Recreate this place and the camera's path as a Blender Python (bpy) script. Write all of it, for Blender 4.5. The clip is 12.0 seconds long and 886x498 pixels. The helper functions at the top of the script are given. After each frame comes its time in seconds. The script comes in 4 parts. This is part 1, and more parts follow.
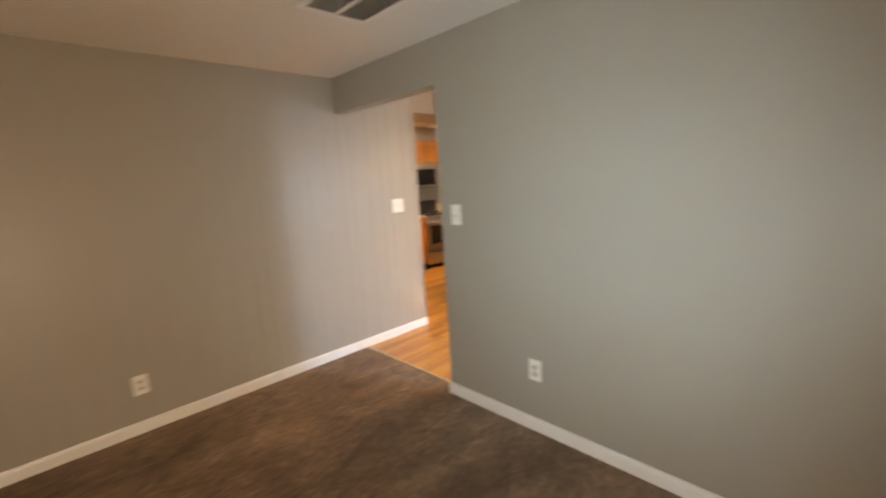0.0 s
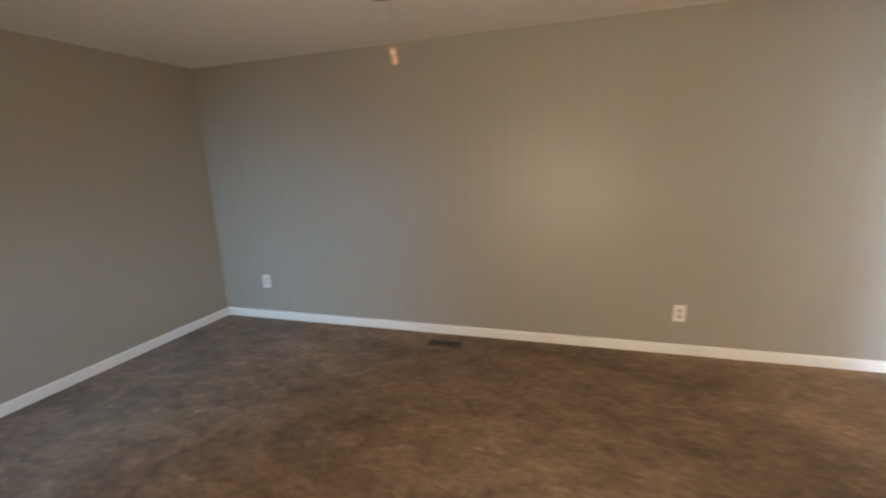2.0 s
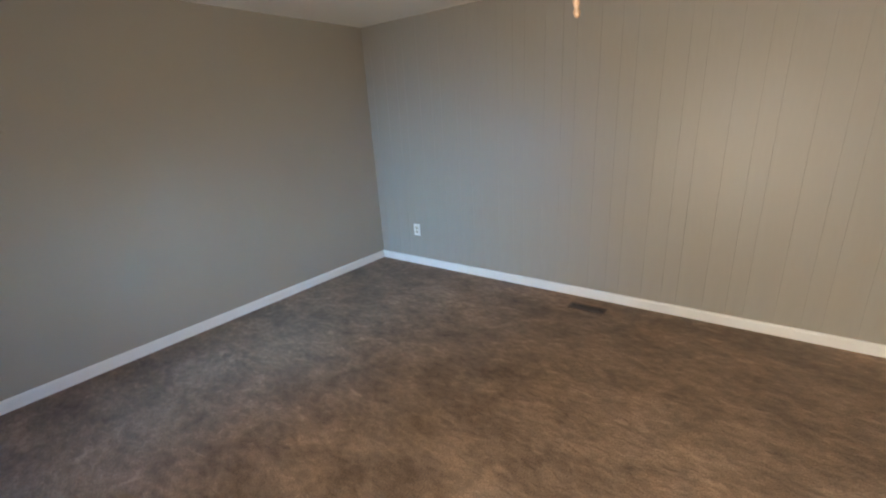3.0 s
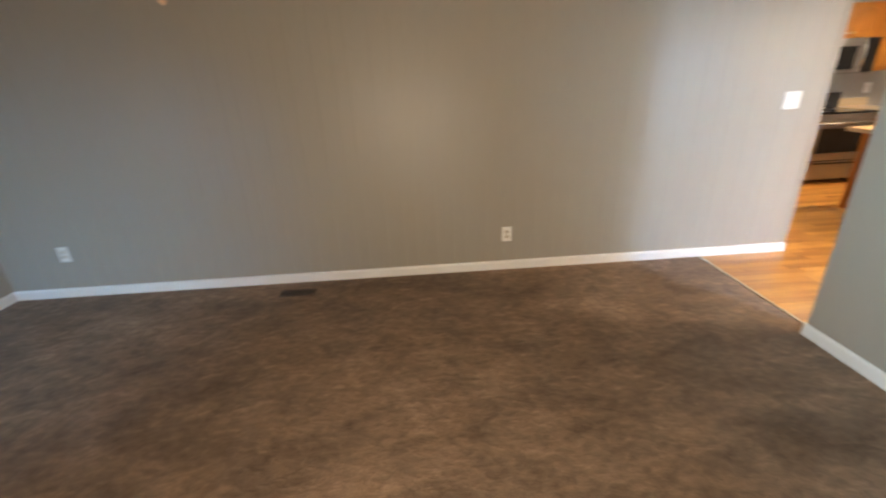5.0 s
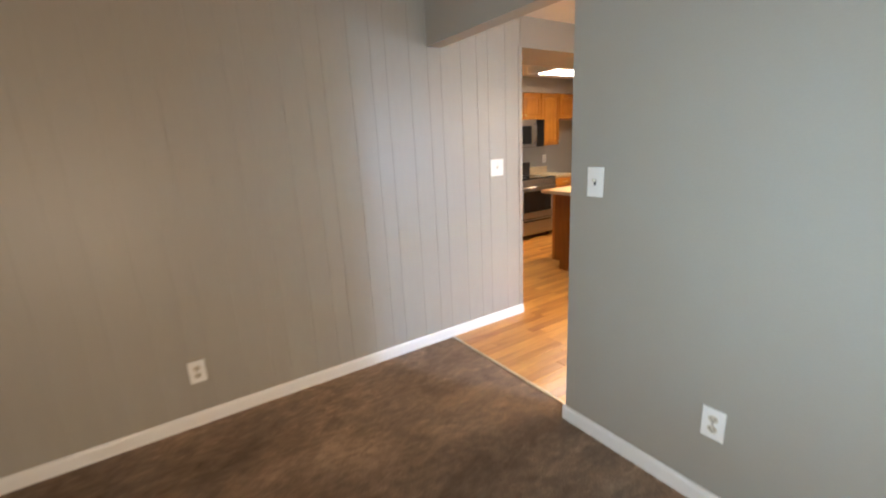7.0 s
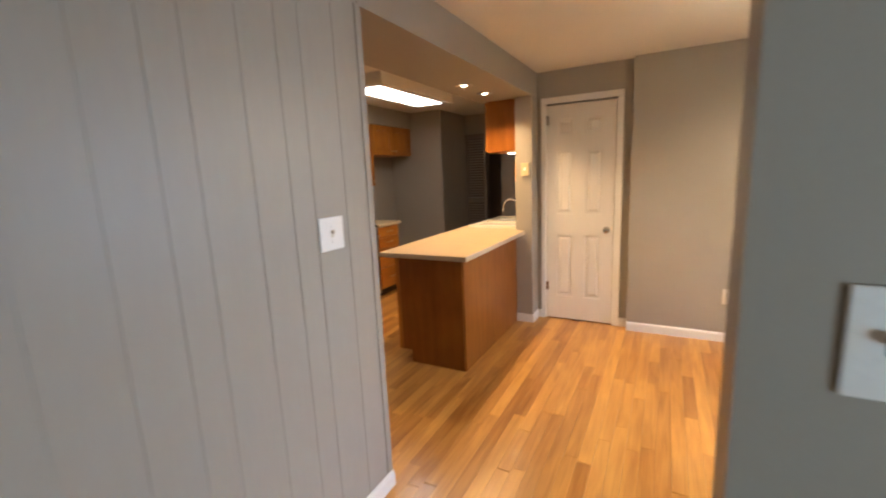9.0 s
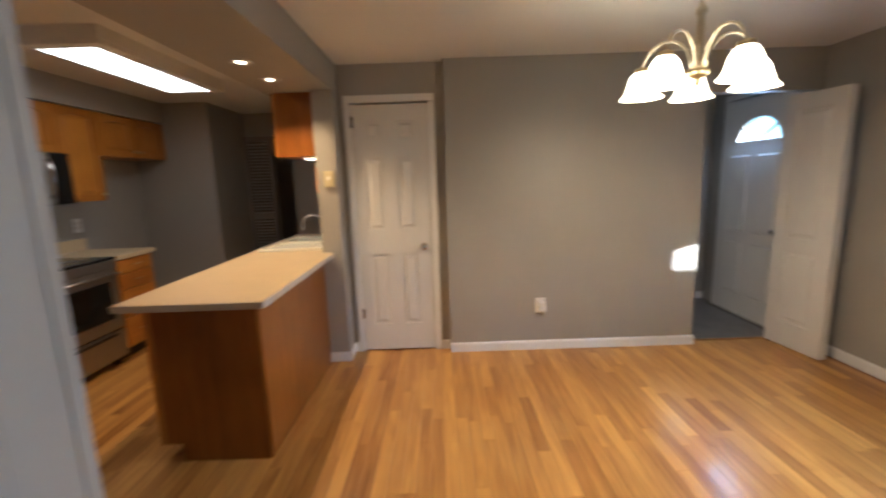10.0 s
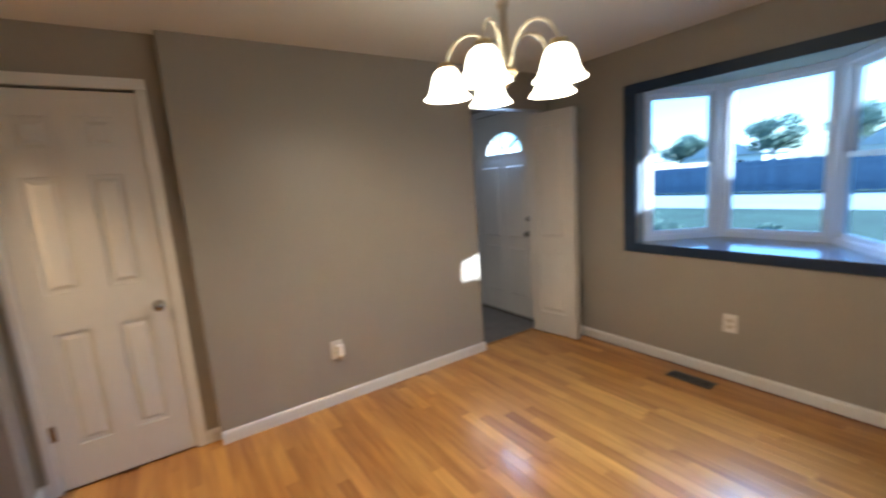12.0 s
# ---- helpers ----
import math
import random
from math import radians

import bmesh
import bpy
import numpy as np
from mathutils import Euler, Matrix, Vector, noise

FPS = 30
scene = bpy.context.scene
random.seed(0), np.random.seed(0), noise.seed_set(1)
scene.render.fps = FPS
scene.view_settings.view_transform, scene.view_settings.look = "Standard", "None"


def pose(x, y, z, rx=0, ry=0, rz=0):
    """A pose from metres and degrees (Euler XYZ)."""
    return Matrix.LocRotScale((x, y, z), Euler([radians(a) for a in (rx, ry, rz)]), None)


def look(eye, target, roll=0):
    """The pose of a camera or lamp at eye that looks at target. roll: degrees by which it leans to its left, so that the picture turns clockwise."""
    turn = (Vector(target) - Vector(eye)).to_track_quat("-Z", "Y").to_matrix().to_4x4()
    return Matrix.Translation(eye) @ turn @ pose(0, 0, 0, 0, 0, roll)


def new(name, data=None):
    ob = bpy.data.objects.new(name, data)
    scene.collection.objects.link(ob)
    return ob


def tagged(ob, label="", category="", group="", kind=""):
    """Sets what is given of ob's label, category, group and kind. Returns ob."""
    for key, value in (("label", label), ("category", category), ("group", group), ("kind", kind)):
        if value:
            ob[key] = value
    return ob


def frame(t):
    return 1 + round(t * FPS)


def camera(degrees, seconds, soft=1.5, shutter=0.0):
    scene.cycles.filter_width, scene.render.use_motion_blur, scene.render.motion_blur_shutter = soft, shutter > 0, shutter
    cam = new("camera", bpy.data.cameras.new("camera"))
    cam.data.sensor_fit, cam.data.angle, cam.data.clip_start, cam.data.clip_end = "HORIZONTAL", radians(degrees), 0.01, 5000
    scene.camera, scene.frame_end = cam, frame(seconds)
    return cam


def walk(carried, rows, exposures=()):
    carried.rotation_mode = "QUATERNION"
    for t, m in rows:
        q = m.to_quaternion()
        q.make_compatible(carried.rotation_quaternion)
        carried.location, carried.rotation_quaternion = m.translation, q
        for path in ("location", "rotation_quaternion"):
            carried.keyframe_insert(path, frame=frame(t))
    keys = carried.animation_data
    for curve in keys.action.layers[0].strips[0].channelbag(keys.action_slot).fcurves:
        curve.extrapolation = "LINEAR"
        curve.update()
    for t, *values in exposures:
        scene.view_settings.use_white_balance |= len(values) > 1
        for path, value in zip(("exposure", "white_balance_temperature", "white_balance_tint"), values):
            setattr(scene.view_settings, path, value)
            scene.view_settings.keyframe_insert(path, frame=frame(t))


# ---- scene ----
cam = camera(93.4, 12.0, soft=2.0, shutter=0.5)
PATH = [
    (0, (3.146, -1.896, 1.489), (1.727, -0.528, 1.152), -3.5),
    (0.5, (3.121, -1.942, 1.457), (1.330, -1.122, 1.111), -2.9),
    (1, (3.125, -2.075, 1.454), (1.186, -1.751, 1.087), -2.4),
    (1.5, (3.171, -2.237, 1.466), (1.216, -2.401, 1.079), -2.3),
    (2, (3.195, -2.355, 1.469), (1.329, -2.935, 1.043), -2.2),
    (2.5, (3.228, -2.437, 1.495), (1.548, -3.382, 0.963), -3.0),
    (2.7, (3.230, -2.460, 1.517), (1.625, -3.502, 0.935), -3.3),
    (3.2, (3.217, -2.408, 1.525), (1.705, -3.555, 0.894), -3.3),
    (3.8, (3.201, -2.346, 1.535), (1.587, -3.303, 0.841), -3.2),
    (4.5, (3.182, -2.274, 1.547), (1.377, -2.669, 0.781), -2.8),
    (5, (3.209, -2.226, 1.549), (1.363, -2.165, 0.782), -2.9),
    (5.5, (3.154, -2.045, 1.554), (1.340, -1.648, 0.810), -3.1),
    (6, (3.099, -1.929, 1.504), (1.315, -1.288, 0.865), -3.7),
    (6.5, (2.804, -1.800, 1.460), (1.096, -0.916, 0.914), -3.2),
    (7, (2.477, -1.562, 1.445), (0.851, -0.505, 0.960), -3.0),
    (7.2, (2.321, -1.440, 1.456), (0.722, -0.332, 0.992), -3.4),
    (8.8, (1.215, -0.688, 1.458), (0.162, 0.972, 1.092), -2.7),
    (9, (1.101, -0.591, 1.451), (0.166, 1.143, 1.102), -2.5),
    (9.5, (0.877, -0.325, 1.439), (0.338, 1.569, 1.090), -2.3),
    (10, (0.782, 0.004, 1.439), (0.784, 1.976, 1.109), -1.9),
    (10.5, (0.727, 0.173, 1.444), (1.347, 2.049, 1.136), -1.1),
    (11, (0.670, 0.294, 1.439), (1.808, 1.914, 1.153), -0.3),
    (11.5, (0.726, 0.442, 1.438), (2.106, 1.866, 1.173), -1.3),
    (12, (0.730, 0.640, 1.457), (1.814, 2.291, 1.141), -4.2),
]
walk(cam, [(t, look(eye, target, roll)) for t, eye, target, roll in PATH],
     exposures=[(0.0, 3.55, 7500, 19), (0.6, 3.7, 7400, 18), (1.2, 3.8, 6900, 15), (2.0, 4.05, 6300, 12), (2.7, 4.4, 5600, 9),
                (4.5, 4.2, 5900, 11), (5.5, 3.85, 6500, 14), (6.5, 3.85, 6450, 16), (7.2, 3.8, 6200, 15), (8.8, 3.2, 6300, 15), (9.5, 2.65, 5350, 11),
                (10.2, 2.4, 5350, 11), (12.0, 2.25, 5250, 10)])

# ---------------------------------------------------------------- light
world = bpy.data.worlds.new("sky_world")
scene.world = world
world.use_nodes = True
wn = world.node_tree.nodes
wl = world.node_tree.links
sky = wn.new("ShaderNodeTexSky")
sky.sky_type = 'NISHITA'
sky.sun_disc = False
# sunlight travels along this way
SUN_WAY = Vector((-0.52, 0.79, -0.43)).normalized()
sky.sun_elevation = math.asin(-SUN_WAY.z)
sky.sun_rotation = math.atan2(-SUN_WAY.x, -SUN_WAY.y)
wl.new(sky.outputs[0], wn["Background"].inputs[0])
wn["Background"].inputs[1].default_value = 0.15

sun_data = bpy.data.lights.new("sun", 'SUN')
sun_data.energy = 5.0
sun_data.angle = radians(0.53)
sun_data.color = (1.0, 0.93, 0.82)
sun = new("sun", sun_data)
sun.matrix_world = look((0, 0, 30), Vector((0, 0, 30)) + SUN_WAY)


def area_lamp(name, at, toward, w, h, watts, colour):
    d = bpy.data.lights.new(name, 'AREA')
    d.shape = 'RECTANGLE'
    d.size, d.size_y, d.energy, d.color = w, h, watts, colour
    o = new(name, d)
    o.matrix_world = look(at, Vector(at) + Vector(toward))
    return o


def point_lamp(name, at, watts, colour, radius=0.03):
    d = bpy.data.lights.new(name, 'POINT')
    d.energy, d.color, d.shadow_soft_size = watts, colour, radius
    o = new(name, d)
    o.location = at
    return o


def spot_lamp(name, at, watts, colour, degrees, radius=0.04):
    d = bpy.data.lights.new(name, 'SPOT')
    d.energy, d.color, d.shadow_soft_size = watts, colour, radius
    d.spot_size, d.spot_blend = radians(degrees), 0.5
    o = new(name, d)
    o.location = at
    return o


BLUE = (0.52, 0.71, 1.0)
WARM = (1.0, 0.68, 0.39)
FLUO = (1.0, 0.86, 0.66)
# the sky's light in the window openings
bay = area_lamp("bay_daylight", (4.06, 1.66, 1.46), (-1, -0.20, -0.60), 0.55, 0.62, 2.8, BLUE)
bay.data.spread = radians(95)
area_lamp("fanlight_daylight", (3.66, 3.90, 1.78), (-1, 0, -0.6), 0.46, 0.18, 1.1, BLUE)
area_lamp("living_daylight", (3.80, -2.50, 0.90), (-1, 0.05, -0.02), 1.3, 0.85, 3.3, (1.0, 0.76, 0.50))
# added fill lamp, aimed so that the partition brightens near its middle
oblique = area_lamp("partition_fill", (3.80, -1.75, 1.15), (-0.8, 0.75, 0.06), 0.7, 0.80, 1.0, (0.62, 0.88, 1.0))
oblique.data.spread = radians(78)
corner = area_lamp("living_daylight_blue", (3.80, -4.85, 1.10), (-1, -0.03, -0.24), 0.8, 0.75, 0.5, (0.42, 0.72, 1.0))
corner.data.spread = radians(62)
# lamps of the place
CH = (1.915, 1.91)
for k in range(5):
    a = radians(230.9 - 22 + 72 * k)
    point_lamp("chandelier_bulb", (CH[0] + 0.232 * math.cos(a), CH[1] + 0.232 * math.sin(a), 1.795), 1.4, WARM, 0.035)
area_lamp("kitchen_fluorescent", (-1.30, 3.11, 2.222), (0, 0, -1), 0.30, 1.14, 0.75, FLUO)
spot_lamp("can_light_bulb", (-0.31, 2.48, 2.10), 7.2, (1.0, 0.64, 0.30), 130)
spot_lamp("can_light_bulb", (-0.31, 2.895, 2.10), 7.2, (1.0, 0.64, 0.30), 130)
point_lamp("cabinet_lamp_bulb", (-0.26, 3.42, 1.60), 0.17, WARM, 0.02)


# ---------------------------------------------------------------- materials
def mat(name, colour, rough=0.5, metal=0.0, vary=0.06, scale=3.0, grain=0.03, grain_scale=120.0,
        bump=0.05, bump_scale=200.0, spec=0.5, stretch=(1, 1, 1), per_object=0.0, coat=0.0, rough_vary=0.0):
    m = bpy.data.materials.new(name)
    m.use_nodes = True
    nt = m.node_tree
    n, l = nt.nodes, nt.links
    b = n["Principled BSDF"]
    b.inputs["Roughness"].default_value = rough
    b.inputs["Metallic"].default_value = metal
    b.inputs["Specular IOR Level"].default_value = spec
    b.inputs["Coat Weight"].default_value = coat
    b.inputs["Coat Roughness"].default_value = 0.13
    tc = n.new("ShaderNodeTexCoord")
    mp = n.new("ShaderNodeMapping")
    mp.inputs["Scale"].default_value = stretch
    l.new(tc.outputs["Object"], mp.inputs["Vector"])
    big = n.new("ShaderNodeTexNoise")
    big.inputs["Scale"].default_value = scale
    big.inputs["Detail"].default_value = 4
    l.new(mp.outputs[0], big.inputs["Vector"])
    fine = n.new("ShaderNodeTexNoise")
    fine.inputs["Scale"].default_value = grain_scale
    fine.inputs["Detail"].default_value = 3
    l.new(mp.outputs[0], fine.inputs["Vector"])

    def scaled(src, amount):
        # 1 + (src - 0.5) * 2 * amount
        k = n.new("ShaderNodeMath")
        k.operation = 'MULTIPLY_ADD'
        k.inputs[1].default_value = 2 * amount
        k.inputs[2].default_value = 1 - amount
        l.new(src, k.inputs[0])
        return k.outputs[0]

    def times(a, c):
        k = n.new("ShaderNodeMath")
        k.operation = 'MULTIPLY'
        l.new(a, k.inputs[0])
        l.new(c, k.inputs[1])
        return k.outputs[0]

    f = times(scaled(big.outputs["Fac"], vary * 2), scaled(fine.outputs["Fac"], grain * 2))
    if per_object:
        oi = n.new("ShaderNodeObjectInfo")
        f = times(f, scaled(oi.outputs["Random"], per_object))
    mix = n.new("ShaderNodeVectorMath")
    mix.operation = 'SCALE'
    mix.inputs[0].default_value = colour
    l.new(f, mix.inputs["Scale"])
    l.new(mix.outputs[0], b.inputs["Base Color"])
    if rough_vary:
        k = n.new("ShaderNodeMath")
        k.operation = 'MULTIPLY_ADD'
        k.inputs[1].default_value = 2 * rough_vary
        k.inputs[2].default_value = rough - rough_vary
        l.new(big.outputs["Fac"], k.inputs[0])
        l.new(k.outputs[0], b.inputs["Roughness"])
    if bump:
        bt = n.new("ShaderNodeTexNoise")
        bt.inputs["Scale"].default_value = bump_scale
        bt.inputs["Detail"].default_value = 3
        l.new(mp.outputs[0], bt.inputs["Vector"])
        bp = n.new("ShaderNodeBump")
        bp.inputs["Strength"].default_value = bump
        bp.inputs["Distance"].default_value = 0.01
        l.new(bt.outputs["Fac"], bp.inputs["Height"])
        l.new(bp.outputs[0], b.inputs["Normal"])
    return m


def wood(name, dark, light, rough=0.35, grain_axis=1, per_object=0.12, scale=9.0, coat=0.0, bump=0.06, spec=0.5, figure=1.0):
    """Wood with long streaks along one axis of the object."""
    m = bpy.data.materials.new(name)
    m.use_nodes = True
    nt = m.node_tree
    n, l = nt.nodes, nt.links
    b = n["Principled BSDF"]
    b.inputs["Roughness"].default_value = rough
    b.inputs["Coat Weight"].default_value = coat
    b.inputs["Coat Roughness"].default_value = 0.08
    b.inputs["Specular IOR Level"].default_value = spec
    tc = n.new("ShaderNodeTexCoord")
    oi = n.new("ShaderNodeObjectInfo")
    shift = n.new("ShaderNodeVectorMath")
    shift.operation = 'MULTIPLY_ADD'
    comb = n.new("ShaderNodeCombineXYZ")
    for i in range(3):
        l.new(oi.outputs["Random"], comb.inputs[i])
    l.new(comb.outputs[0], shift.inputs[0])
    shift.inputs[1].default_value = (37.0, 53.0, 29.0)
    l.new(tc.outputs["Object"], shift.inputs[2])
    mp = n.new("ShaderNodeMapping")
    s = [1.0, 1.0, 1.0]
    s[grain_axis] = 0.07
    mp.inputs["Scale"].default_value = s
    l.new(shift.outputs[0], mp.inputs["Vector"])
    streak = n.new("ShaderNodeTexNoise")
    streak.inputs["Scale"].default_value = scale * 4
    streak.inputs["Detail"].default_value = 6
    streak.inputs["Distortion"].default_value = 0.6
    l.new(mp.outputs[0], streak.inputs["Vector"])
    blotch = n.new("ShaderNodeTexNoise")
    blotch.inputs["Scale"].default_value = scale * 0.7
    blotch.inputs["Detail"].default_value = 3
    broad = n.new("ShaderNodeMapping")
    s = [1.0, 1.0, 1.0]
    s[grain_axis] = figure
    broad.inputs["Scale"].default_value = s
    l.new(shift.outputs[0], broad.inputs["Vector"])
    blotch.inputs["Distortion"].default_value = 0.0 if figure == 1.0 else 1.2
    l.new(broad.outputs[0], blotch.inputs["Vector"])
    add = n.new("ShaderNodeMath")
    add.operation = 'ADD'
    l.new(streak.outputs["Fac"], add.inputs[0])
    l.new(blotch.outputs["Fac"], add.inputs[1])
    rnd = n.new("ShaderNodeMath")
    rnd.operation = 'MULTIPLY_ADD'
    rnd.inputs[1].default_value = per_object * 4
    l.new(oi.outputs["Random"], rnd.inputs[0])
    l.new(add.outputs[0], rnd.inputs[2])
    mr = n.new("ShaderNodeMapRange")
    mr.inputs["From Min"].default_value = 0.65
    mr.inputs["From Max"].default_value = 1.35 + per_object * 4
    l.new(rnd.outputs[0], mr.inputs["Value"])
    ramp = n.new("ShaderNodeMix")
    ramp.data_type = 'RGBA'
    ramp.inputs["A"].default_value = (*dark, 1)
    ramp.inputs["B"].default_value = (*light, 1)
    l.new(mr.outputs[0], ramp.inputs["Factor"])
    l.new(ramp.outputs["Result"], b.inputs["Base Color"])
    bp = n.new("ShaderNodeBump")
    bp.inputs["Strength"].default_value = bump
    bp.inputs["Distance"].default_value = 0.004
    l.new(streak.outputs["Fac"], bp.inputs["Height"])
    l.new(bp.outputs[0], b.inputs["Normal"])
    return m


def glow(name, colour, strength):
    m = bpy.data.materials.new(name)
    m.use_nodes = True
    b = m.node_tree.nodes["Principled BSDF"]
    b.inputs["Base Color"].default_value = (0.9, 0.9, 0.88, 1)
    b.inputs["Emission Color"].default_value = (*colour, 1)
    b.inputs["Emission Strength"].default_value = strength
    b.inputs["Roughness"].default_value = 0.4
    return m


def glass(name):
    m = bpy.data.materials.new(name)
    m.use_nodes = True
    b = m.node_tree.nodes["Principled BSDF"]
    # blue tint stands in for the bluish daylight haze over the view
    b.inputs["Base Color"].default_value = (0.52, 0.78, 1.0, 1)
    b.inputs["Transmission Weight"].default_value = 1.0
    b.inputs["Roughness"].default_value = 0.0
    b.inputs["IOR"].default_value = 1.02
    return m


def carpet_mat():
    """Cut pile: fibre grain, brushed patches and long flattened streaks."""
    m = bpy.data.materials.new("carpet_pile")
    m.use_nodes = True
    nt = m.node_tree
    n, l = nt.nodes, nt.links
    b = n["Principled BSDF"]
    b.inputs["Roughness"].default_value = 0.85
    b.inputs["Specular IOR Level"].default_value = 0.15
    b.inputs["Sheen Weight"].default_value = 0.12
    b.inputs["Sheen Roughness"].default_value = 0.45
    tc = n.new("ShaderNodeTexCoord")

    def noisy(scale, detail, stretch=(1, 1, 1), turn=0.0, distort=0.0):
        mp = n.new("ShaderNodeMapping")
        mp.inputs["Scale"].default_value = stretch
        mp.inputs["Rotation"].default_value = (0, 0, turn)
        l.new(tc.outputs["Object"], mp.inputs["Vector"])
        t = n.new("ShaderNodeTexNoise")
        t.inputs["Scale"].default_value = scale
        t.inputs["Detail"].default_value = detail
        t.inputs["Distortion"].default_value = distort
        l.new(mp.outputs[0], t.inputs["Vector"])
        return t.outputs["Fac"]

    def op(kind, a, c, d=None):
        k = n.new("ShaderNodeMath")
        k.operation = kind
        for i, v in enumerate((a, c, d)):
            if v is None:
                continue
            if isinstance(v, (int, float)):
                k.inputs[i].default_value = v
            else:
                l.new(v, k.inputs[i])
        return k.outputs[0]

    patch = noisy(1.7, 6, (1, 0.45, 1), 0.5, 0.8)
    tread = noisy(5.5, 5, (1, 0.7, 1), 0.9, 1.0)
    lump = noisy(30.0, 7, (1, 0.55, 1), -0.4, 0.5)
    fibre = noisy(130.0, 5)
    f = op('MULTIPLY_ADD', patch, 1.5, 0.25)
    f = op('MULTIPLY', f, op('MULTIPLY_ADD', lump, 1.1, 0.45))
    f = op('MULTIPLY', f, op('MULTIPLY_ADD', tread, 1.3, 0.35))
    f = op('MULTIPLY', f, op('MULTIPLY_ADD', fibre, 1.3, 0.35))
    scuff = noisy(11.0, 8, (1, 0.5, 1), 0.9, 1.6)
    f = op('MULTIPLY', f, op('MULTIPLY_ADD', op('MAXIMUM', op('SUBTRACT', scuff, 0.55), 0.0), 2.0, 0.97))
    sc = n.new("ShaderNodeVectorMath")
    sc.operation = 'SCALE'
    sc.inputs[0].default_value = (0.222, 0.150, 0.098)
    l.new(f, sc.inputs["Scale"])
    l.new(sc.outputs[0], b.inputs["Base Color"])
    bp = n.new("ShaderNodeBump")
    bp.inputs["Strength"].default_value = 0.6
    bp.inputs["Distance"].default_value = 0.015
    l.new(op('ADD', op('MULTIPLY', lump, 0.8), op('MULTIPLY', fibre, 0.25)), bp.inputs["Height"])
    l.new(bp.outputs[0], b.inputs["Normal"])
    return m


M_WALL = mat("wall_paint", (0.355, 0.330, 0.282), 0.41, vary=0.03, scale=1.2, grain=0.015, bump=0.04, bump_scale=160, spec=0.45)
M_PANEL = mat("panel_paint", (0.355, 0.330, 0.282), 0.42, vary=0.04, scale=1.5, grain=0.02, grain_scale=60, bump=0.06,
              bump_scale=22, spec=0.5, stretch=(1, 1, 0.12), rough_vary=0.05)
M_CEIL = mat("ceiling_paint", (0.74, 0.72, 0.68), 0.8, vary=0.04, scale=0.8, grain=0.04, grain_scale=90, bump=0.25, bump_scale=120)
M_TRIM = mat("white_trim", (0.78, 0.77, 0.74), 0.38, vary=0.03, scale=5, bump=0.03)
M_DOOR = mat("white_door", (0.68, 0.66, 0.62), 0.60, spec=0.3, vary=0.03, scale=4, grain=0.02, grain_scale=70, bump=0.06, bump_scale=60, stretch=(1, 1, 0.1))
M_PLATE = mat("white_plate", (0.82, 0.81, 0.77), 0.30, vary=0.02, bump=0)
M_SLOT = mat("dark_slot", (0.03, 0.028, 0.026), 0.6, bump=0)
M_IVORY = mat("ivory_plastic", (0.55, 0.47, 0.27), 0.4, vary=0.03, bump=0)
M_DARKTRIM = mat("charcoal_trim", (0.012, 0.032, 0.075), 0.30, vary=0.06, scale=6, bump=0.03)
# jambs lightened to blue: the sky's light on them is in the colour
M_JAMB = mat("skylit_jamb", (0.15, 0.20, 0.25), 0.3, vary=0.06, scale=6, bump=0.03)
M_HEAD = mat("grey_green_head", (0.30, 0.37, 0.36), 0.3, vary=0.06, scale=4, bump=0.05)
# white vinyl, with the sky's blue light mixed into its colour
M_VINYL = mat("skylit_vinyl", (0.62, 0.70, 0.82), 0.35, vary=0.02, bump=0)
M_GLASS = glass("daylight_tinted_glass")
M_CARPET = carpet_mat()
M_FOYER = mat("foyer_vinyl", (0.16, 0.14, 0.115), 0.45, vary=0.15, scale=6, grain=0.1, grain_scale=40, bump=0.05)
M_PLANK = wood("laminate_plank", (0.25, 0.086, 0.013), (0.74, 0.395, 0.095), rough=0.28, grain_axis=1, per_object=0.16, scale=8, figure=0.22, coat=0.16, bump=0.02)
M_SUB = mat("floor_joint", (0.24, 0.10, 0.03), 0.6, bump=0)
M_OAK = wood("honey_oak", (0.30, 0.098, 0.011), (0.55, 0.220, 0.028), rough=0.34, grain_axis=2, per_object=0.06, scale=7)
M_OAKX = wood("honey_oak_drawer", (0.30, 0.098, 0.011), (0.55, 0.220, 0.028), rough=0.34, grain_axis=1, per_object=0.06, scale=7)
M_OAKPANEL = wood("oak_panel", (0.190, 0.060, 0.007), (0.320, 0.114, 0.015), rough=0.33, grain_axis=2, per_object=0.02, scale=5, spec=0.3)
M_COUNTER = mat("laminate_counter", (0.60, 0.45, 0.255), 0.35, vary=0.04, scale=6, grain=0.10, grain_scale=220, bump=0.02)
M_CTREDGE = mat("counter_edge", (0.60, 0.52, 0.40), 0.4, vary=0.05, scale=6, grain=0.08, grain_scale=160, bump=0)
M_SINK = mat("cream_sink", (0.80, 0.76, 0.62), 0.18, vary=0.02, bump=0)
M_STEEL = mat("stainless", (0.42, 0.385, 0.33), 0.36, metal=0.92, vary=0.04, grain=0.05, grain_scale=90, stretch=(1, 0.05, 1), bump=0.02)
M_CHROME = mat("chrome", (0.75, 0.74, 0.72), 0.12, metal=1.0, vary=0.02, bump=0)
M_NICKEL = mat("nickel", (0.50, 0.47, 0.43), 0.25, metal=1.0, vary=0.05, bump=0)
M_BRASS = mat("brass", (0.60, 0.48, 0.28), 0.30, metal=1.0, vary=0.06, scale=20, bump=0)
M_BRUSHED = mat("brushed_brass", (0.58, 0.51, 0.39), 0.40, metal=1.0, vary=0.06, scale=20, bump=0)
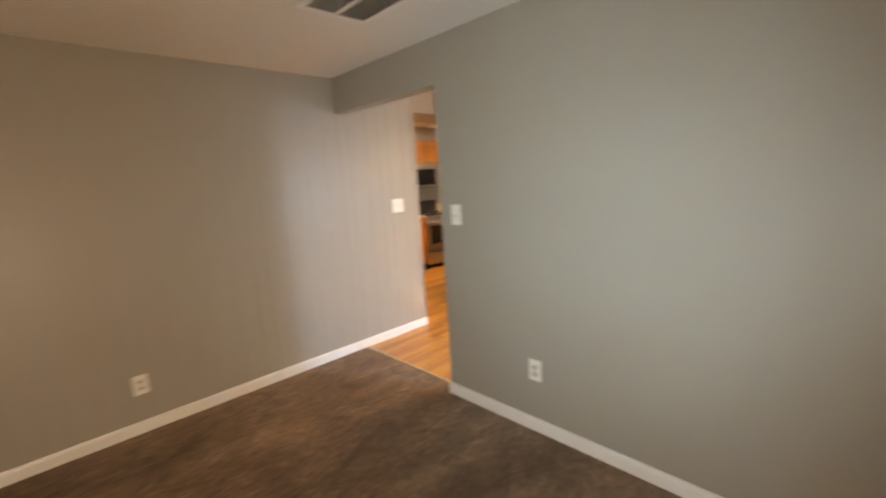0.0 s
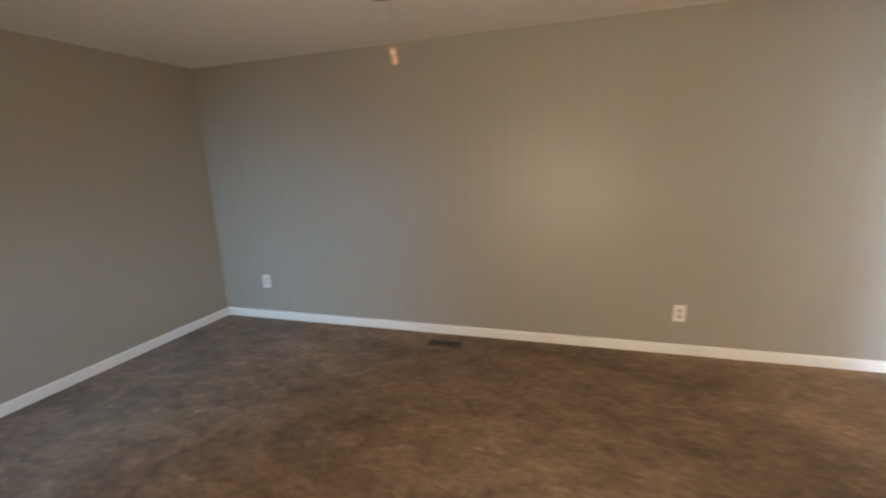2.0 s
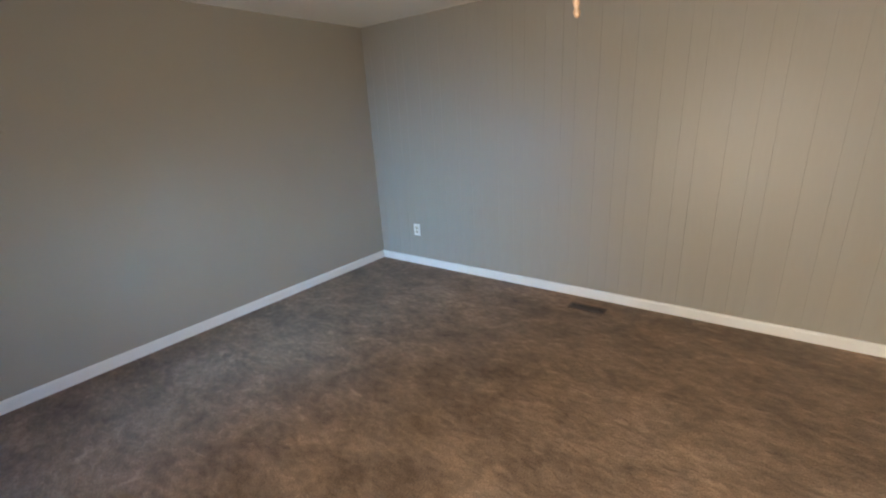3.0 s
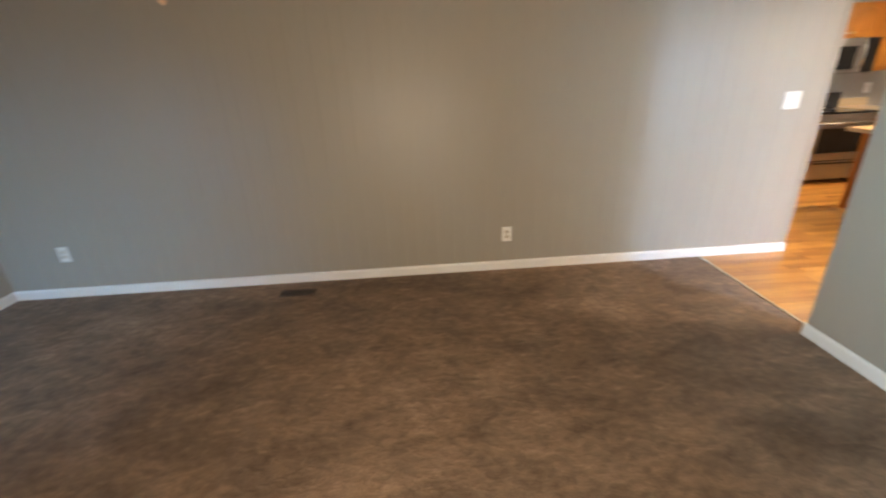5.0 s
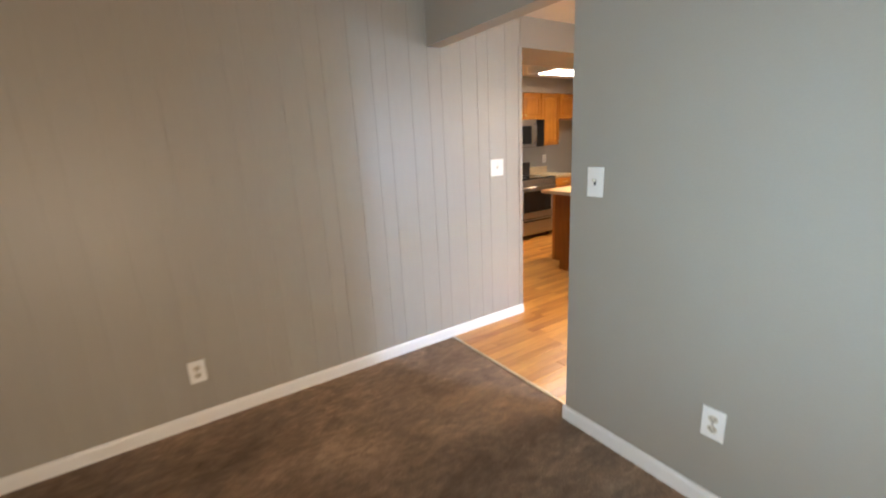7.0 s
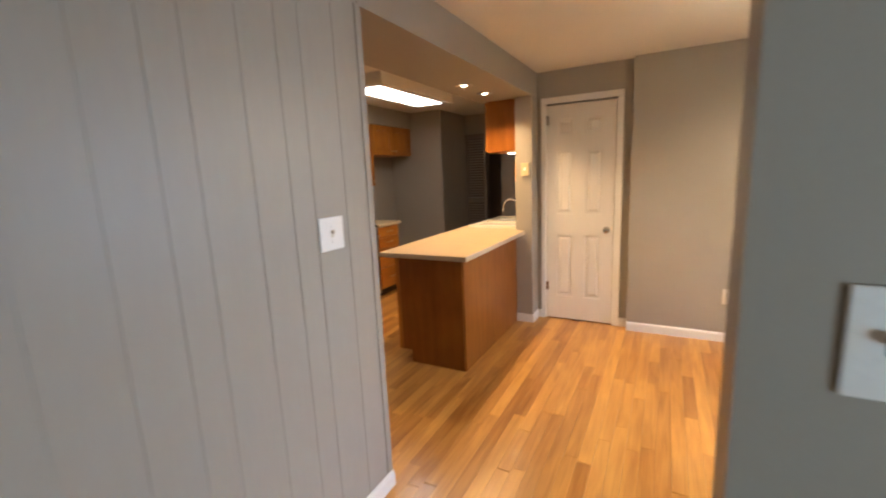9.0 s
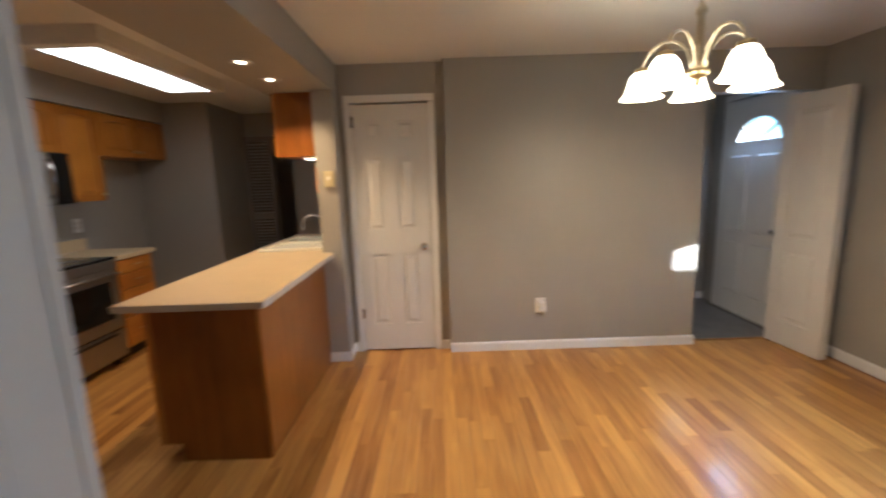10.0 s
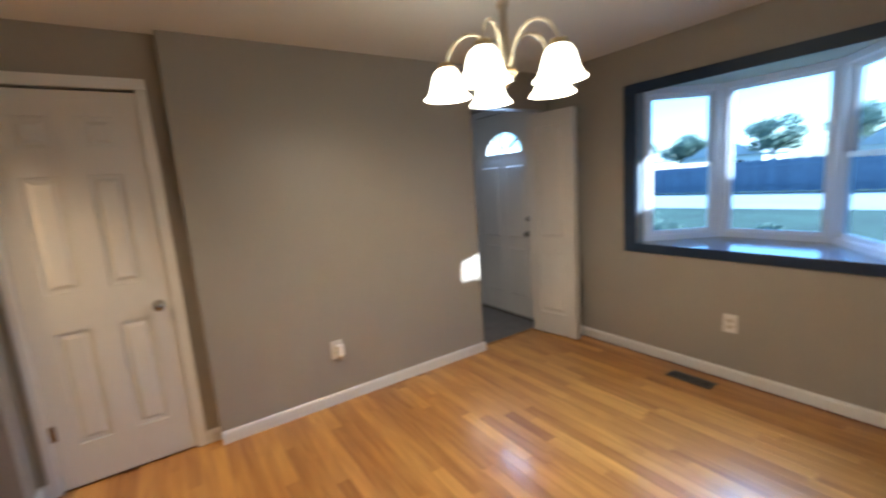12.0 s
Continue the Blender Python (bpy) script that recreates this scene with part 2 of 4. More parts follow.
M_BLACK = mat("black_glass", (0.012, 0.011, 0.010), 0.08, vary=0.05, bump=0)
M_BLACKP = mat("black_enamel", (0.025, 0.023, 0.022), 0.28, vary=0.08, bump=0)
M_GRILLE = mat("grille_paint", (0.50, 0.47, 0.42), 0.5, vary=0.08, bump=0)
M_REG = mat("brown_register", (0.11, 0.075, 0.05), 0.45, metal=0.3, vary=0.1, bump=0)
M_GREYREG = mat("grey_register", (0.10, 0.10, 0.105), 0.4, metal=0.3, vary=0.1, bump=0)
# glossy charcoal seat; its lighter blue stands in for reflected sky
M_SEAT = mat("glossy_seat_sky_sheen", (0.040, 0.070, 0.125), 0.12, vary=0.05, scale=6, bump=0.02, coat=0.5)
M_RECEPT = mat("beige_receptacle", (0.60, 0.55, 0.44), 0.35, vary=0.02, bump=0)
M_FAN = mat("fan_bronze", (0.16, 0.075, 0.04), 0.4, metal=0.6, vary=0.08, bump=0)
M_BLADE = wood("fan_blade_wood", (0.16, 0.07, 0.03), (0.30, 0.15, 0.07), rough=0.4, grain_axis=0, scale=6)
M_ORANGE = mat("orange_cloth", (0.62, 0.22, 0.05), 0.9, vary=0.1, bump=0.4, bump_scale=300)
M_TAN = mat("tan_wood", (0.52, 0.36, 0.24), 0.5, vary=0.08, bump=0)
M_SHADE = glow("lit_frosted_glass", (1.0, 0.84, 0.52), 2.0)
M_TUBE = glow("lit_diffuser", (1.0, 0.93, 0.80), 0.9)
M_CAN = glow("lit_bulb", (1.0, 0.82, 0.55), 2.0)
M_LOUVER = mat("brown_louver", (0.20, 0.17, 0.14), 0.5, vary=0.05, bump=0)
M_GRASS = mat("lawn_grass", (0.040, 0.062, 0.034), 0.9, vary=0.35, scale=0.6, grain=0.3, grain_scale=30, bump=0.6, bump_scale=60)
M_ROAD = mat("pale_concrete", (0.42, 0.41, 0.39), 0.8, vary=0.08, scale=0.5, grain=0.06, bump=0.1)
# weathered boards, darkened and blued to carry the shade they stand in
M_FENCE = wood("blue_shaded_fence", (0.070, 0.10, 0.145), (0.13, 0.17, 0.23), rough=0.8, grain_axis=2, per_object=0.15, scale=3)
M_BARK = mat("bark", (0.09, 0.065, 0.05), 0.9, vary=0.2, scale=8, bump=0.6, bump_scale=30)
M_LEAF = mat("leaves", (0.17, 0.21, 0.14), 0.6, vary=0.3, scale=2, grain=0.2, bump=0)
M_SIDING = mat("pale_siding", (0.72, 0.71, 0.68), 0.7, vary=0.05, bump=0.05)
M_ROOF = mat("shingle_roof", (0.52, 0.51, 0.50), 0.85, vary=0.15, scale=4, grain=0.15, bump=0.3, bump_scale=40)
M_EXT = mat("house_siding", (0.45, 0.44, 0.42), 0.7, vary=0.05, bump=0.05)


# ---------------------------------------------------------------- mesh helpers
def box(bm, x0, x1, y0, y1, z0, z1, m=None):
    pts = [(x, y, z) for x in (x0, x1) for y in (y0, y1) for z in (z0, z1)]
    if m is not None:
        pts = [m @ Vector(p) for p in pts]
    v = [bm.verts.new(p) for p in pts]
    for f in ((0, 1, 3, 2), (4, 6, 7, 5), (0, 4, 5, 1), (2, 3, 7, 6), (0, 2, 6, 4), (1, 5, 7, 3)):
        bm.faces.new([v[i] for i in f])
    return v


def frustum(bm, outer, inner, m=None):
    """A raised field: outer rectangle (u0, u1, v0, v1, depth) to inner one, in the local u (x), depth (y), v (z)."""
    rows = []
    for u0, u1, v0, v1, d in (outer, inner):
        pts = [(u0, d, v0), (u1, d, v0), (u1, d, v1), (u0, d, v1)]
        if m is not None:
            pts = [m @ Vector(p) for p in pts]
        rows.append([bm.verts.new(p) for p in pts])
    a, b = rows
    bm.faces.new(b)
    bm.faces.new(list(reversed(a)))
    for i in range(4):
        bm.faces.new((a[i], a[(i + 1) % 4], b[(i + 1) % 4], b[i]))


def lathe(bm, profile, centre=(0, 0, 0), seg=24, ripple=0.0, folds=0, m=None):
    """A surface of revolution round z from (radius, height) pairs."""
    rings = []
    for r, z in profile:
        ring = []
        for i in range(seg):
            a = 2 * math.pi * i / seg
            rr = r * (1 + ripple * math.cos(folds * a)) if folds else r
            p = Vector((centre[0] + rr * math.cos(a), centre[1] + rr * math.sin(a), centre[2] + z))
            ring.append(bm.verts.new(m @ p if m is not None else p))
        rings.append(ring)
    for a, b in zip(rings, rings[1:]):
        for i in range(seg):
            bm.faces.new((a[i], a[(i + 1) % seg], b[(i + 1) % seg], b[i]))
    return rings


def closed_lathe(bm, profile, centre=(0, 0, 0), seg=24, m=None):
    rings = lathe(bm, profile, centre, seg, m=m)
    bm.faces.new(list(reversed(rings[0])))
    bm.faces.new(rings[-1])


def tube(bm, pts, radius, seg=10):
    """A round bar along points."""
    pts = [Vector(p) for p in pts]
    rings = []
    for i, p in enumerate(pts):
        d = (pts[min(i + 1, len(pts) - 1)] - pts[max(i - 1, 0)]).normalized()
        u = d.cross(Vector((0.31, 0.17, 0.93))).normalized()
        w = d.cross(u)
        rings.append([bm.verts.new(p + radius * (math.cos(2 * math.pi * k / seg) * u + math.sin(2 * math.pi * k / seg) * w)) for k in range(seg)])
    for a, b in zip(rings, rings[1:]):
        for i in range(seg):
            bm.faces.new((a[i], a[(i + 1) % seg], b[(i + 1) % seg], b[i]))
    bm.faces.new(list(reversed(rings[0])))
    bm.faces.new(rings[-1])


def finish(bm, name, material, bevel=0.0, smooth=False):
    bmesh.ops.recalc_face_normals(bm, faces=bm.faces)
    if bevel:
        bmesh.ops.bevel(bm, geom=list(bm.edges), offset=bevel, segments=2, profile=0.6, affect='EDGES', clamp_overlap=True)
    me = bpy.data.meshes.new(name)
    bm.to_mesh(me)
    bm.free()
    me.materials.append(material)
    if smooth:
        for p in me.polygons:
            p.use_smooth = True
    return me


def solid(name, bm, material, bevel=0.0, smooth=False, label="", category="", kind="", group=""):
    return tagged(new(name, finish(bm, name, material, bevel, smooth)), label, category, group, kind)


def part(name, bm, material, parent, label="", bevel=0.0, smooth=False):
    o = new(name, finish(bm, name, material, bevel, smooth))
    o.parent = parent
    return tagged(o, label)


def empty(name, m=None, label="", category="", kind="", group=""):
    o = new(name)
    o.empty_display_size = 0.1
    if m is not None:
        o.matrix_world = m
    return tagged(o, label, category, group, kind)


def slab(name, dims, material, parent=None, label="", bevel=0.0, category="", kind="", m=None):
    bm = bmesh.new()
    box(bm, *dims, m=m)
    if parent is None:
        return solid(name, bm, material, bevel, label=label, category=category, kind=kind)
    return part(name, bm, material, parent, label, bevel)


def holed(name, axis, a0, a1, u0, u1, z0, z1, holes, material, label):
    """A wall a0..a1 thick across axis, u0..u1 long, with openings (ua, ub, za, zb) through it."""
    bm = bmesh.new()
    us = sorted({u0, u1, *[h[0] for h in holes], *[h[1] for h in holes]})
    for ua, ub in zip(us, us[1:]):
        mid = (ua + ub) / 2
        cuts = sorted((h[2], h[3]) for h in holes if h[0] < mid < h[1])
        z = z0
        for za, zb in cuts + [(z1, z1)]:
            if za - z > 1e-4:
                if axis == "x":
                    box(bm, a0, a1, ua, ub, z, za)
                else:
                    box(bm, ua, ub, a0, a1, z, za)
            z = zb
    bmesh.ops.remove_doubles(bm, verts=bm.verts, dist=1e-5)
    return solid(name, bm, material, label=label, category="wall", kind="structure")


# ---------------------------------------------------------------- structure
CEIL = 2.335
XE = 3.742      # inner face of the front wall
YN = 3.34       # face of the dining room's far wall
YD = 3.42       # face of the closet door's wall
YS = -5.65

slab("floor", (-0.12, XE + 0.02, YS - 0.3, 0.085, -0.12, 0.0), M_CARPET, kind="structure", category="floor",
     label="worn brown wall-to-wall carpet with flattened pile")
slab("ceiling", (-2.75, XE + 0.15, YS - 0.3, 5.7, CEIL, CEIL + 0.12), M_CEIL, kind="structure", category="ceiling",
     label="white painted ceiling with a light texture")

# panelled side wall: backing with grooved boards before it
wall_w = slab("wall_west", (-0.10, -0.0030, YS, 0.828, 0, CEIL), M_WALL, kind="structure", category="wall",
              label="grey painted wall of vertical grooved panelling")
SKEW = radians(-2.0)
slab("wall_south", (-0.1, XE + 0.12, -0.1, 0, 0, CEIL), M_WALL, kind="structure", category="wall", label="plain grey painted living room wall",
     m=Matrix.Translation((0, YS, 0)) @ Matrix.Rotation(SKEW, 4, 'Z'))
LW = [(-3.15, -1.30, 0.42, 1.50), (-5.40, -4.50, 0.42, 1.60)]
BAY = (1.09, 2.48, 0.865, 2.045)
EXT = (3.47, 4.39, 0.0, 2.105)
holed("wall_east", "x", XE, XE + 0.15, YS - 0.3, 5.7, -0.6, CEIL + 0.12, LW + [BAY, EXT], M_WALL,
      "grey painted front wall with a bay window and the entry door")
# partition between living and dining room, with the beam over the passage
holed("wall_partition", "y", 0.0, 0.11, 0.0, XE, 0, CEIL, [(0.0, 1.185, 0.0, 2.06)], M_WALL,
      "grey painted partition wall with a beam over the open passage")
# closet wall, dining wall and header over the entry passage
holed("wall_closet", "y", YD, YD + 0.10, -0.155, 0.826, 0, CEIL, [(0.074, 0.708, 0.0, 2.045)], M_WALL, "grey painted wall round the closet door")
slab("wall_closet_back", (-0.155, 0.826, 4.0, 4.08, 0, CEIL), M_WALL, kind="structure", category="wall", label="plain grey wall behind the closet door")
holed("wall_north", "y", YN, YN + 0.10, 0.826, XE, 0, CEIL, [(2.855, XE, 0.0, 2.025)], M_WALL,
      "grey painted dining room wall with an opening to the entry")
slab("wall_return", (0.786, 0.8245, YD + 0.1, 4.08, 0, CEIL), M_WALL, kind="structure", category="wall", label="grey wall closing the closet's side")
slab("wall_foyer_far", (2.3, XE, 4.62, 4.72, 0, CEIL), M_WALL, kind="structure", category="wall", label="dim grey wall at the entry's end")
slab("wall_foyer_side", (2.2, 2.3, YN + 0.1, 4.72, 0, CEIL), M_WALL, kind="structure", category="wall", label="dim grey wall beside the entry")
# kitchen shell
slab("wall_kitchen_west", (-2.65, -2.53, 0.5, 4.68, 0, CEIL), M_WALL, kind="structure", category="wall", label="grey painted kitchen wall behind the range")
slab("wall_kitchen_south", (-2.65, -0.1, 0.5, 0.6, 0, CEIL), M_WALL, kind="structure", category="wall", label="plain grey kitchen wall")
slab("wall_kitchen_jog", (-2.65, -1.70, 4.68, 5.6, 0, CEIL), M_WALL, kind="structure", category="wall", label="grey wall jutting out beside the refrigerator space")
holed("wall_kitchen_north", "y", 5.5, 5.6, -1.70, -0.155, 0, CEIL, [(-1.36, -1.12, 0.0, 2.05)], M_WALL, "dim grey kitchen wall with a dark doorway")
slab("wall_hall_back", (-1.75, -0.6, 6.3, 6.4, 0, CEIL), M_WALL, kind="structure", category="wall", label="dark wall in the hall beyond the kitchen")
slab("wall_hall_side", (-1.80, -1.70, 5.6, 6.4, 0, CEIL), M_WALL, kind="structure", category="wall", label="dark side wall of the hall")
slab("wall_hall_side", (-0.70, -0.60, 5.6, 6.3, 0, CEIL), M_WALL, kind="structure", category="wall", label="dark side wall of the hall")
slab("ceiling_hall", (-1.85, -0.55, 5.7, 6.4, CEIL, CEIL + 0.1), M_CEIL, kind="structure", category="ceiling", label="dim white hall ceiling")
slab("floor_hall", (-1.85, -0.55, 5.6, 6.4, -0.1, -0.002), M_FOYER, kind="structure", category="floor", label="dark hall floor")
wall_post = slab("wall_post", (-0.155, 0.0, 3.23, 5.5, 0, 2.115), M_WALL, kind="structure", category="wall",
     label="grey painted end of the wall beside the peninsula")
slab("soffit", (-0.53, 0.0, 0.83, 5.5, 2.12, CEIL + 0.0005), M_WALL, kind="structure", category="soffit",
     label="grey painted dropped soffit with recessed lights over the peninsula")
slab("soffit_cabinet", (-2.53, -2.17, 0.6, 4.68, 2.120, CEIL + 0.0005), M_WALL, kind="structure", category="soffit",
     label="grey painted soffit above the wall cabinets")

# grooved boards of the panelled wall, a pattern of three widths
STEP = (0.100, 0.166, 0.138)
board_mesh = {}


def board(w, h):
    key = round(w, 3)
    if key not in board_mesh:
        bm = bmesh.new()
        v, d = 0.0020, 0.0018
        prof = [(-w / 2, -d), (-w / 2 + v * 0.6, -d), (-w / 2 + v, 0), (w / 2 - v, 0), (w / 2 - v * 0.6, -d), (w / 2, -d)]
        lo = [bm.verts.new((x, y, 0)) for y, x in prof]
        hi = [bm.verts.new((x, y, h)) for y, x in prof]
        for i in range(5):
            bm.faces.new((lo[i], lo[i + 1], hi[i + 1], hi[i]))
        board_mesh[key] = finish(bm, "board", M_PANEL)
    return board_mesh[key]


y, k = 0.003 - 0.404 * 14, 0
while y < 0.828:
    y1 = y + STEP[k % 3]
    a, c = max(y, YS), min(y1, 0.828)
    if c - a > 0.02:
        o = new("board", board(c - a, CEIL - 0.0))
        o.location = (0, (a + c) / 2, 0)
        o.parent = wall_w
    y, k = y1, k + 1


# corner trim at the panelled wall's free end
bm = bmesh.new()
box(bm, -0.105, 0.004, 0.828, 0.842, 0, 2.12)
box(bm, -0.002, 0.005, 0.806, 0.842, 0.086, 2.12)
solid("trim", bm, M_PANEL, 0.002, label="grey painted corner strip at the wall's end", category="trim", kind="structure")


def baseboard(x0, y0, x1, y1, side, h=0.078, t=0.013):
    """A white board along a wall; side: the way it faces."""
    bm = bmesh.new()
    d = Vector((x1 - x0, y1 - y0, 0))
    length = d.length
    d.normalize()
    s = Vector((*side, 0))
    prof = [(0, 0), (t, 0), (t, h - 0.018), (t * 0.75, h - 0.006), (t * 0.35, h), (0, h)]
    ends = []
    for u in (0, length):
        ends.append([bm.verts.new(Vector((x0, y0, 0)) + d * u + s * a + Vector((0, 0, b))) for a, b in prof])
    n = len(prof)
    for i in range(n):
        bm.faces.new((ends[0][i], ends[0][(i + 1) % n], ends[1][(i + 1) % n], ends[1][i]))
    bm.faces.new(ends[0])
    bm.faces.new(list(reversed(ends[1])))
    return solid("baseboard", bm, M_TRIM, label="white painted wooden baseboard", category="baseboard", kind="structure")


baseboard(0.001, YS, 0.001, 0.843, (1, 0))
baseboard(0.014, YS + 0.001, XE, YS + 0.001 + XE * math.tan(SKEW), (-math.sin(SKEW), math.cos(SKEW)))
baseboard(1.173, -0.001, XE, -0.001, (0, -1))
baseboard(1.184, 0.0, 1.184, 0.11, (-1, 0))
baseboard(1.173, 0.111, XE, 0.111, (0, 1))
baseboard(XE - 0.001, YS - 0.11, XE - 0.001, -0.014, (-1, 0))
baseboard(XE - 0.001, 0.125, XE - 0.001, 3.335, (-1, 0))
baseboard(0.826, YN - 0.001, 2.867, YN - 0.001, (0, -1))
baseboard(2.856, YN, 2.856, YN + 0.1, (1, 0))
baseboard(0.754, YD - 0.001, 0.824, YD - 0.001, (0, -1))
baseboard(-0.155, 3.229, 0.012, 3.229, (0, -1))
baseboard(0.001, 3.23, 0.001, YD - 0.001, (1, 0))
baseboard(0.015, YD - 0.001, 0.038, YD - 0.001, (0, -1))
baseboard(2.301, 4.619, XE, 4.619, (0, -1))


# ---------------------------------------------------------------- doors
def raised_leaf(parent, name, w, h, t, fields, material, m):
    """A moulded door leaf: core, then a face with sunk fields and raised panels. Local x across, z up, face to -y."""
    bm = bmesh.new()
    box(bm, 0, w, 0.016, t, 0, h, m)
    us = sorted({0, w, *[f[0] for f in fields], *[f[1] for f in fields]})
    for ua, ub in zip(us, us[1:]):
        mid = (ua + ub) / 2
        z = 0
        for f in sorted([f for f in fields if f[0] < mid < f[1]], key=lambda f: f[2]) + [(0, 0, h, h)]:
            if f[2] - z > 1e-4:
                box(bm, ua, ub, 0, 0.016, z, f[2], m)
            z = f[3]
    leaf = part(name, bm, material, parent)
    for ua, ub, za, zb in fields:
        bm = bmesh.new()
        frustum(bm, (ua, ub, za, zb, 0.0159), (ua + 0.004, ub - 0.004, za + 0.004, zb - 0.004, 0.0140), m)
        frustum(bm, (ua + 0.017, ub - 0.017, za + 0.017, zb - 0.017, 0.0159), (ua + 0.040, ub - 0.040, za + 0.040, zb - 0.040, 0.0030), m)
        part("panel", bm, material, leaf)
    return leaf


def knob(parent, m, material):
    bm = bmesh.new()
    closed_lathe(bm, [(0.030, 0), (0.030, 0.006), (0.012, 0.010), (0.012, 0.032), (0.022, 0.038), (0.027, 0.050), (0.024, 0.062), (0.010, 0.068)], seg=20, m=m)
    part("door_handle", bm, material, parent, "round brushed nickel knob", smooth=True)


# closet door
door1 = empty("door_1", label="closed white six-panel closet door with a nickel knob", category="door", kind="structure")
FW = [(0.10, 0.245), (0.355, 0.50)]
fields = [(a, b, z0, z1) for a, b in FW for z0, z1 in ((0.225, 0.83), (1.03, 1.61), (1.745, 1.895))]
raised_leaf(door1, "leaf", 0.606, 2.02, 0.035, fields, M_DOOR, pose(0.088, YD - 0.004, 0.012))
for dims in ((0.041, 0.086, YD - 0.020, YD - 0.001, 0, 2.045), (0.698, 0.751, YD - 0.020, YD - 0.001, 0, 2.045), (0.041, 0.751, YD - 0.020, YD - 0.001, 2.046, 2.102)):
    slab("casing", dims, M_TRIM, door1, "white door casing", 0.004)
for dims in ((0.0745, 0.0855, YD + 0.001, YD + 0.1, 0, 2.044), (0.6965, 0.7075, YD + 0.001, YD + 0.1, 0, 2.044)):
    slab("jamb", dims, M_TRIM, door1)
knob(door1, pose(0.634, YD - 0.004, 0.896, 90), M_NICKEL)
for z in (0.29, 1.86):
    bm = bmesh.new()
    closed_lathe(bm, [(0.006, 0), (0.006, 0.085)], (0.0875, YD - 0.010, z), 10)
    box(bm, 0.0875, 0.111, YD - 0.0055, YD - 0.0035, z, z + 0.085)
    part("hinge", bm, M_NICKEL, door1, "worn nickel hinge")

# folded bifold door at the entry passage
bif = empty("bifold_door", label="white moulded bifold door folded open against the wall", category="door")
mb = pose(3.500, 3.385, 0.014) @ Matrix.Rotation(math.atan2(2.925 - 3.385, 3.558 - 3.500), 4, 'Z')
wleaf = 0.463
raised_leaf(bif, "leaf", wleaf, 1.966, 0.030, [(0.10, wleaf - 0.10, 0.20, 0.78), (0.10, wleaf - 0.10, 0.88, 1.85)], M_DOOR, mb)
bm = bmesh.new()
box(bm, 0, wleaf, 0.036, 0.066, 0, 1.966, mb)
part("leaf", bm, M_DOOR, bif, bevel=0.003)
for z in (0.25, 0.95, 1.65):
    bm = bmesh.new()
    box(bm, wleaf - 0.001, wleaf + 0.003, 0.012, 0.056, z, z + 0.06, mb)
    part("hinge", bm, M_DOOR, bif)
slab("pivot", (3.50, 3.53, 3.345, 3.375, 0.0, 0.016), M_NICKEL, bif)

# entry door with a fanlight
door2 = empty("door_2", label="closed white steel entry door with a fanlight", category="door", kind="structure")
DX0, DX1, DY0, DY1 = 3.690, 3.732, 3.50, 4.365
FC, FR, FZ = 3.90, 0.27, 1.69
FS = 0.82
bm = bmesh.new()
box(bm, DX0, DX1, DY0, DY1, 0.02, FZ)
box(bm, DX0, DX1, DY0, FC - FR, FZ, 2.08)
box(bm, DX0, DX1, FC + FR, DY1, FZ, 2.08)
NA = 18
for i in range(NA):
    a0, a1 = math.pi * i / NA, math.pi * (i + 1) / NA
    p = [(FC + FR * math.cos(a), FZ + FS * FR * math.sin(a)) for a in (a0, a1)]
    pts = [p[0], p[1], (p[1][0], 2.08), (p[0][0], 2.08)]
    v0 = [bm.verts.new((DX0, a, b)) for a, b in pts]
    v1 = [bm.verts.new((DX1, a, b)) for a, b in pts]
    bm.faces.new(v0)
    bm.faces.new(list(reversed(v1)))
    for j in range(4):
        bm.faces.new((v0[j], v0[(j + 1) % 4], v1[(j + 1) % 4], v1[j]))
leaf2 = part("leaf", bm, M_DOOR, door2)
md = pose(DX0, DY1, 0.0, 0, 0, -90)
for a, b, z0, z1 in ((0.12, 0.37, 0.23, 0.74), (0.49, 0.74, 0.23, 0.74), (0.12, 0.37, 0.84, 1.57), (0.49, 0.74, 0.84, 1.57)):
    bm = bmesh.new()
    frustum(bm, (a, b, z0, z1, -0.0002), (a + 0.016, b - 0.016, z0 + 0.016, z1 - 0.016, -0.010), md)
    part("panel", bm, M_DOOR, leaf2)
bm = bmesh.new()
for i in range(NA):
    for r, w in ((FR, 0.016), (0.085, 0.010)):
        a0, a1 = math.pi * i / NA, math.pi * (i + 1) / NA
        q = [(FC + (r + s) * math.cos(a), FZ + FS * (r + s) * math.sin(a)) for a in (a0, a1) for s in (-w / 2, w / 2)]
        f = [bm.verts.new((DX0 - 0.006, *q[j])) for j in (0, 1, 3, 2)]
        g = [bm.verts.new((DX0 + 0.012, *q[j])) for j in (0, 1, 3, 2)]
        bm.faces.new(f)
        bm.faces.new(list(reversed(g)))
        for j in range(4):
            bm.faces.new((f[j], f[(j + 1) % 4], g[(j + 1) % 4], g[j]))
for deg in (38, 90, 142):
    a = radians(deg)
    mm = Matrix.Translation((DX0 + 0.003, FC, FZ)) @ Matrix.Rotation(-math.pi / 2 + math.atan2(FS * math.sin(a), math.cos(a)), 4, 'X')
    box(bm, -0.006, 0.008, -0.009, 0.009, 0.07, FR * (FS if deg == 90 else 0.9), mm)
box(bm, DX0 - 0.006, DX0 + 0.012, FC - FR, FC + FR, FZ - 0.008, FZ + 0.008)
part("muntin", bm, M_DOOR, leaf2, "grey-white muntins of the fanlight")
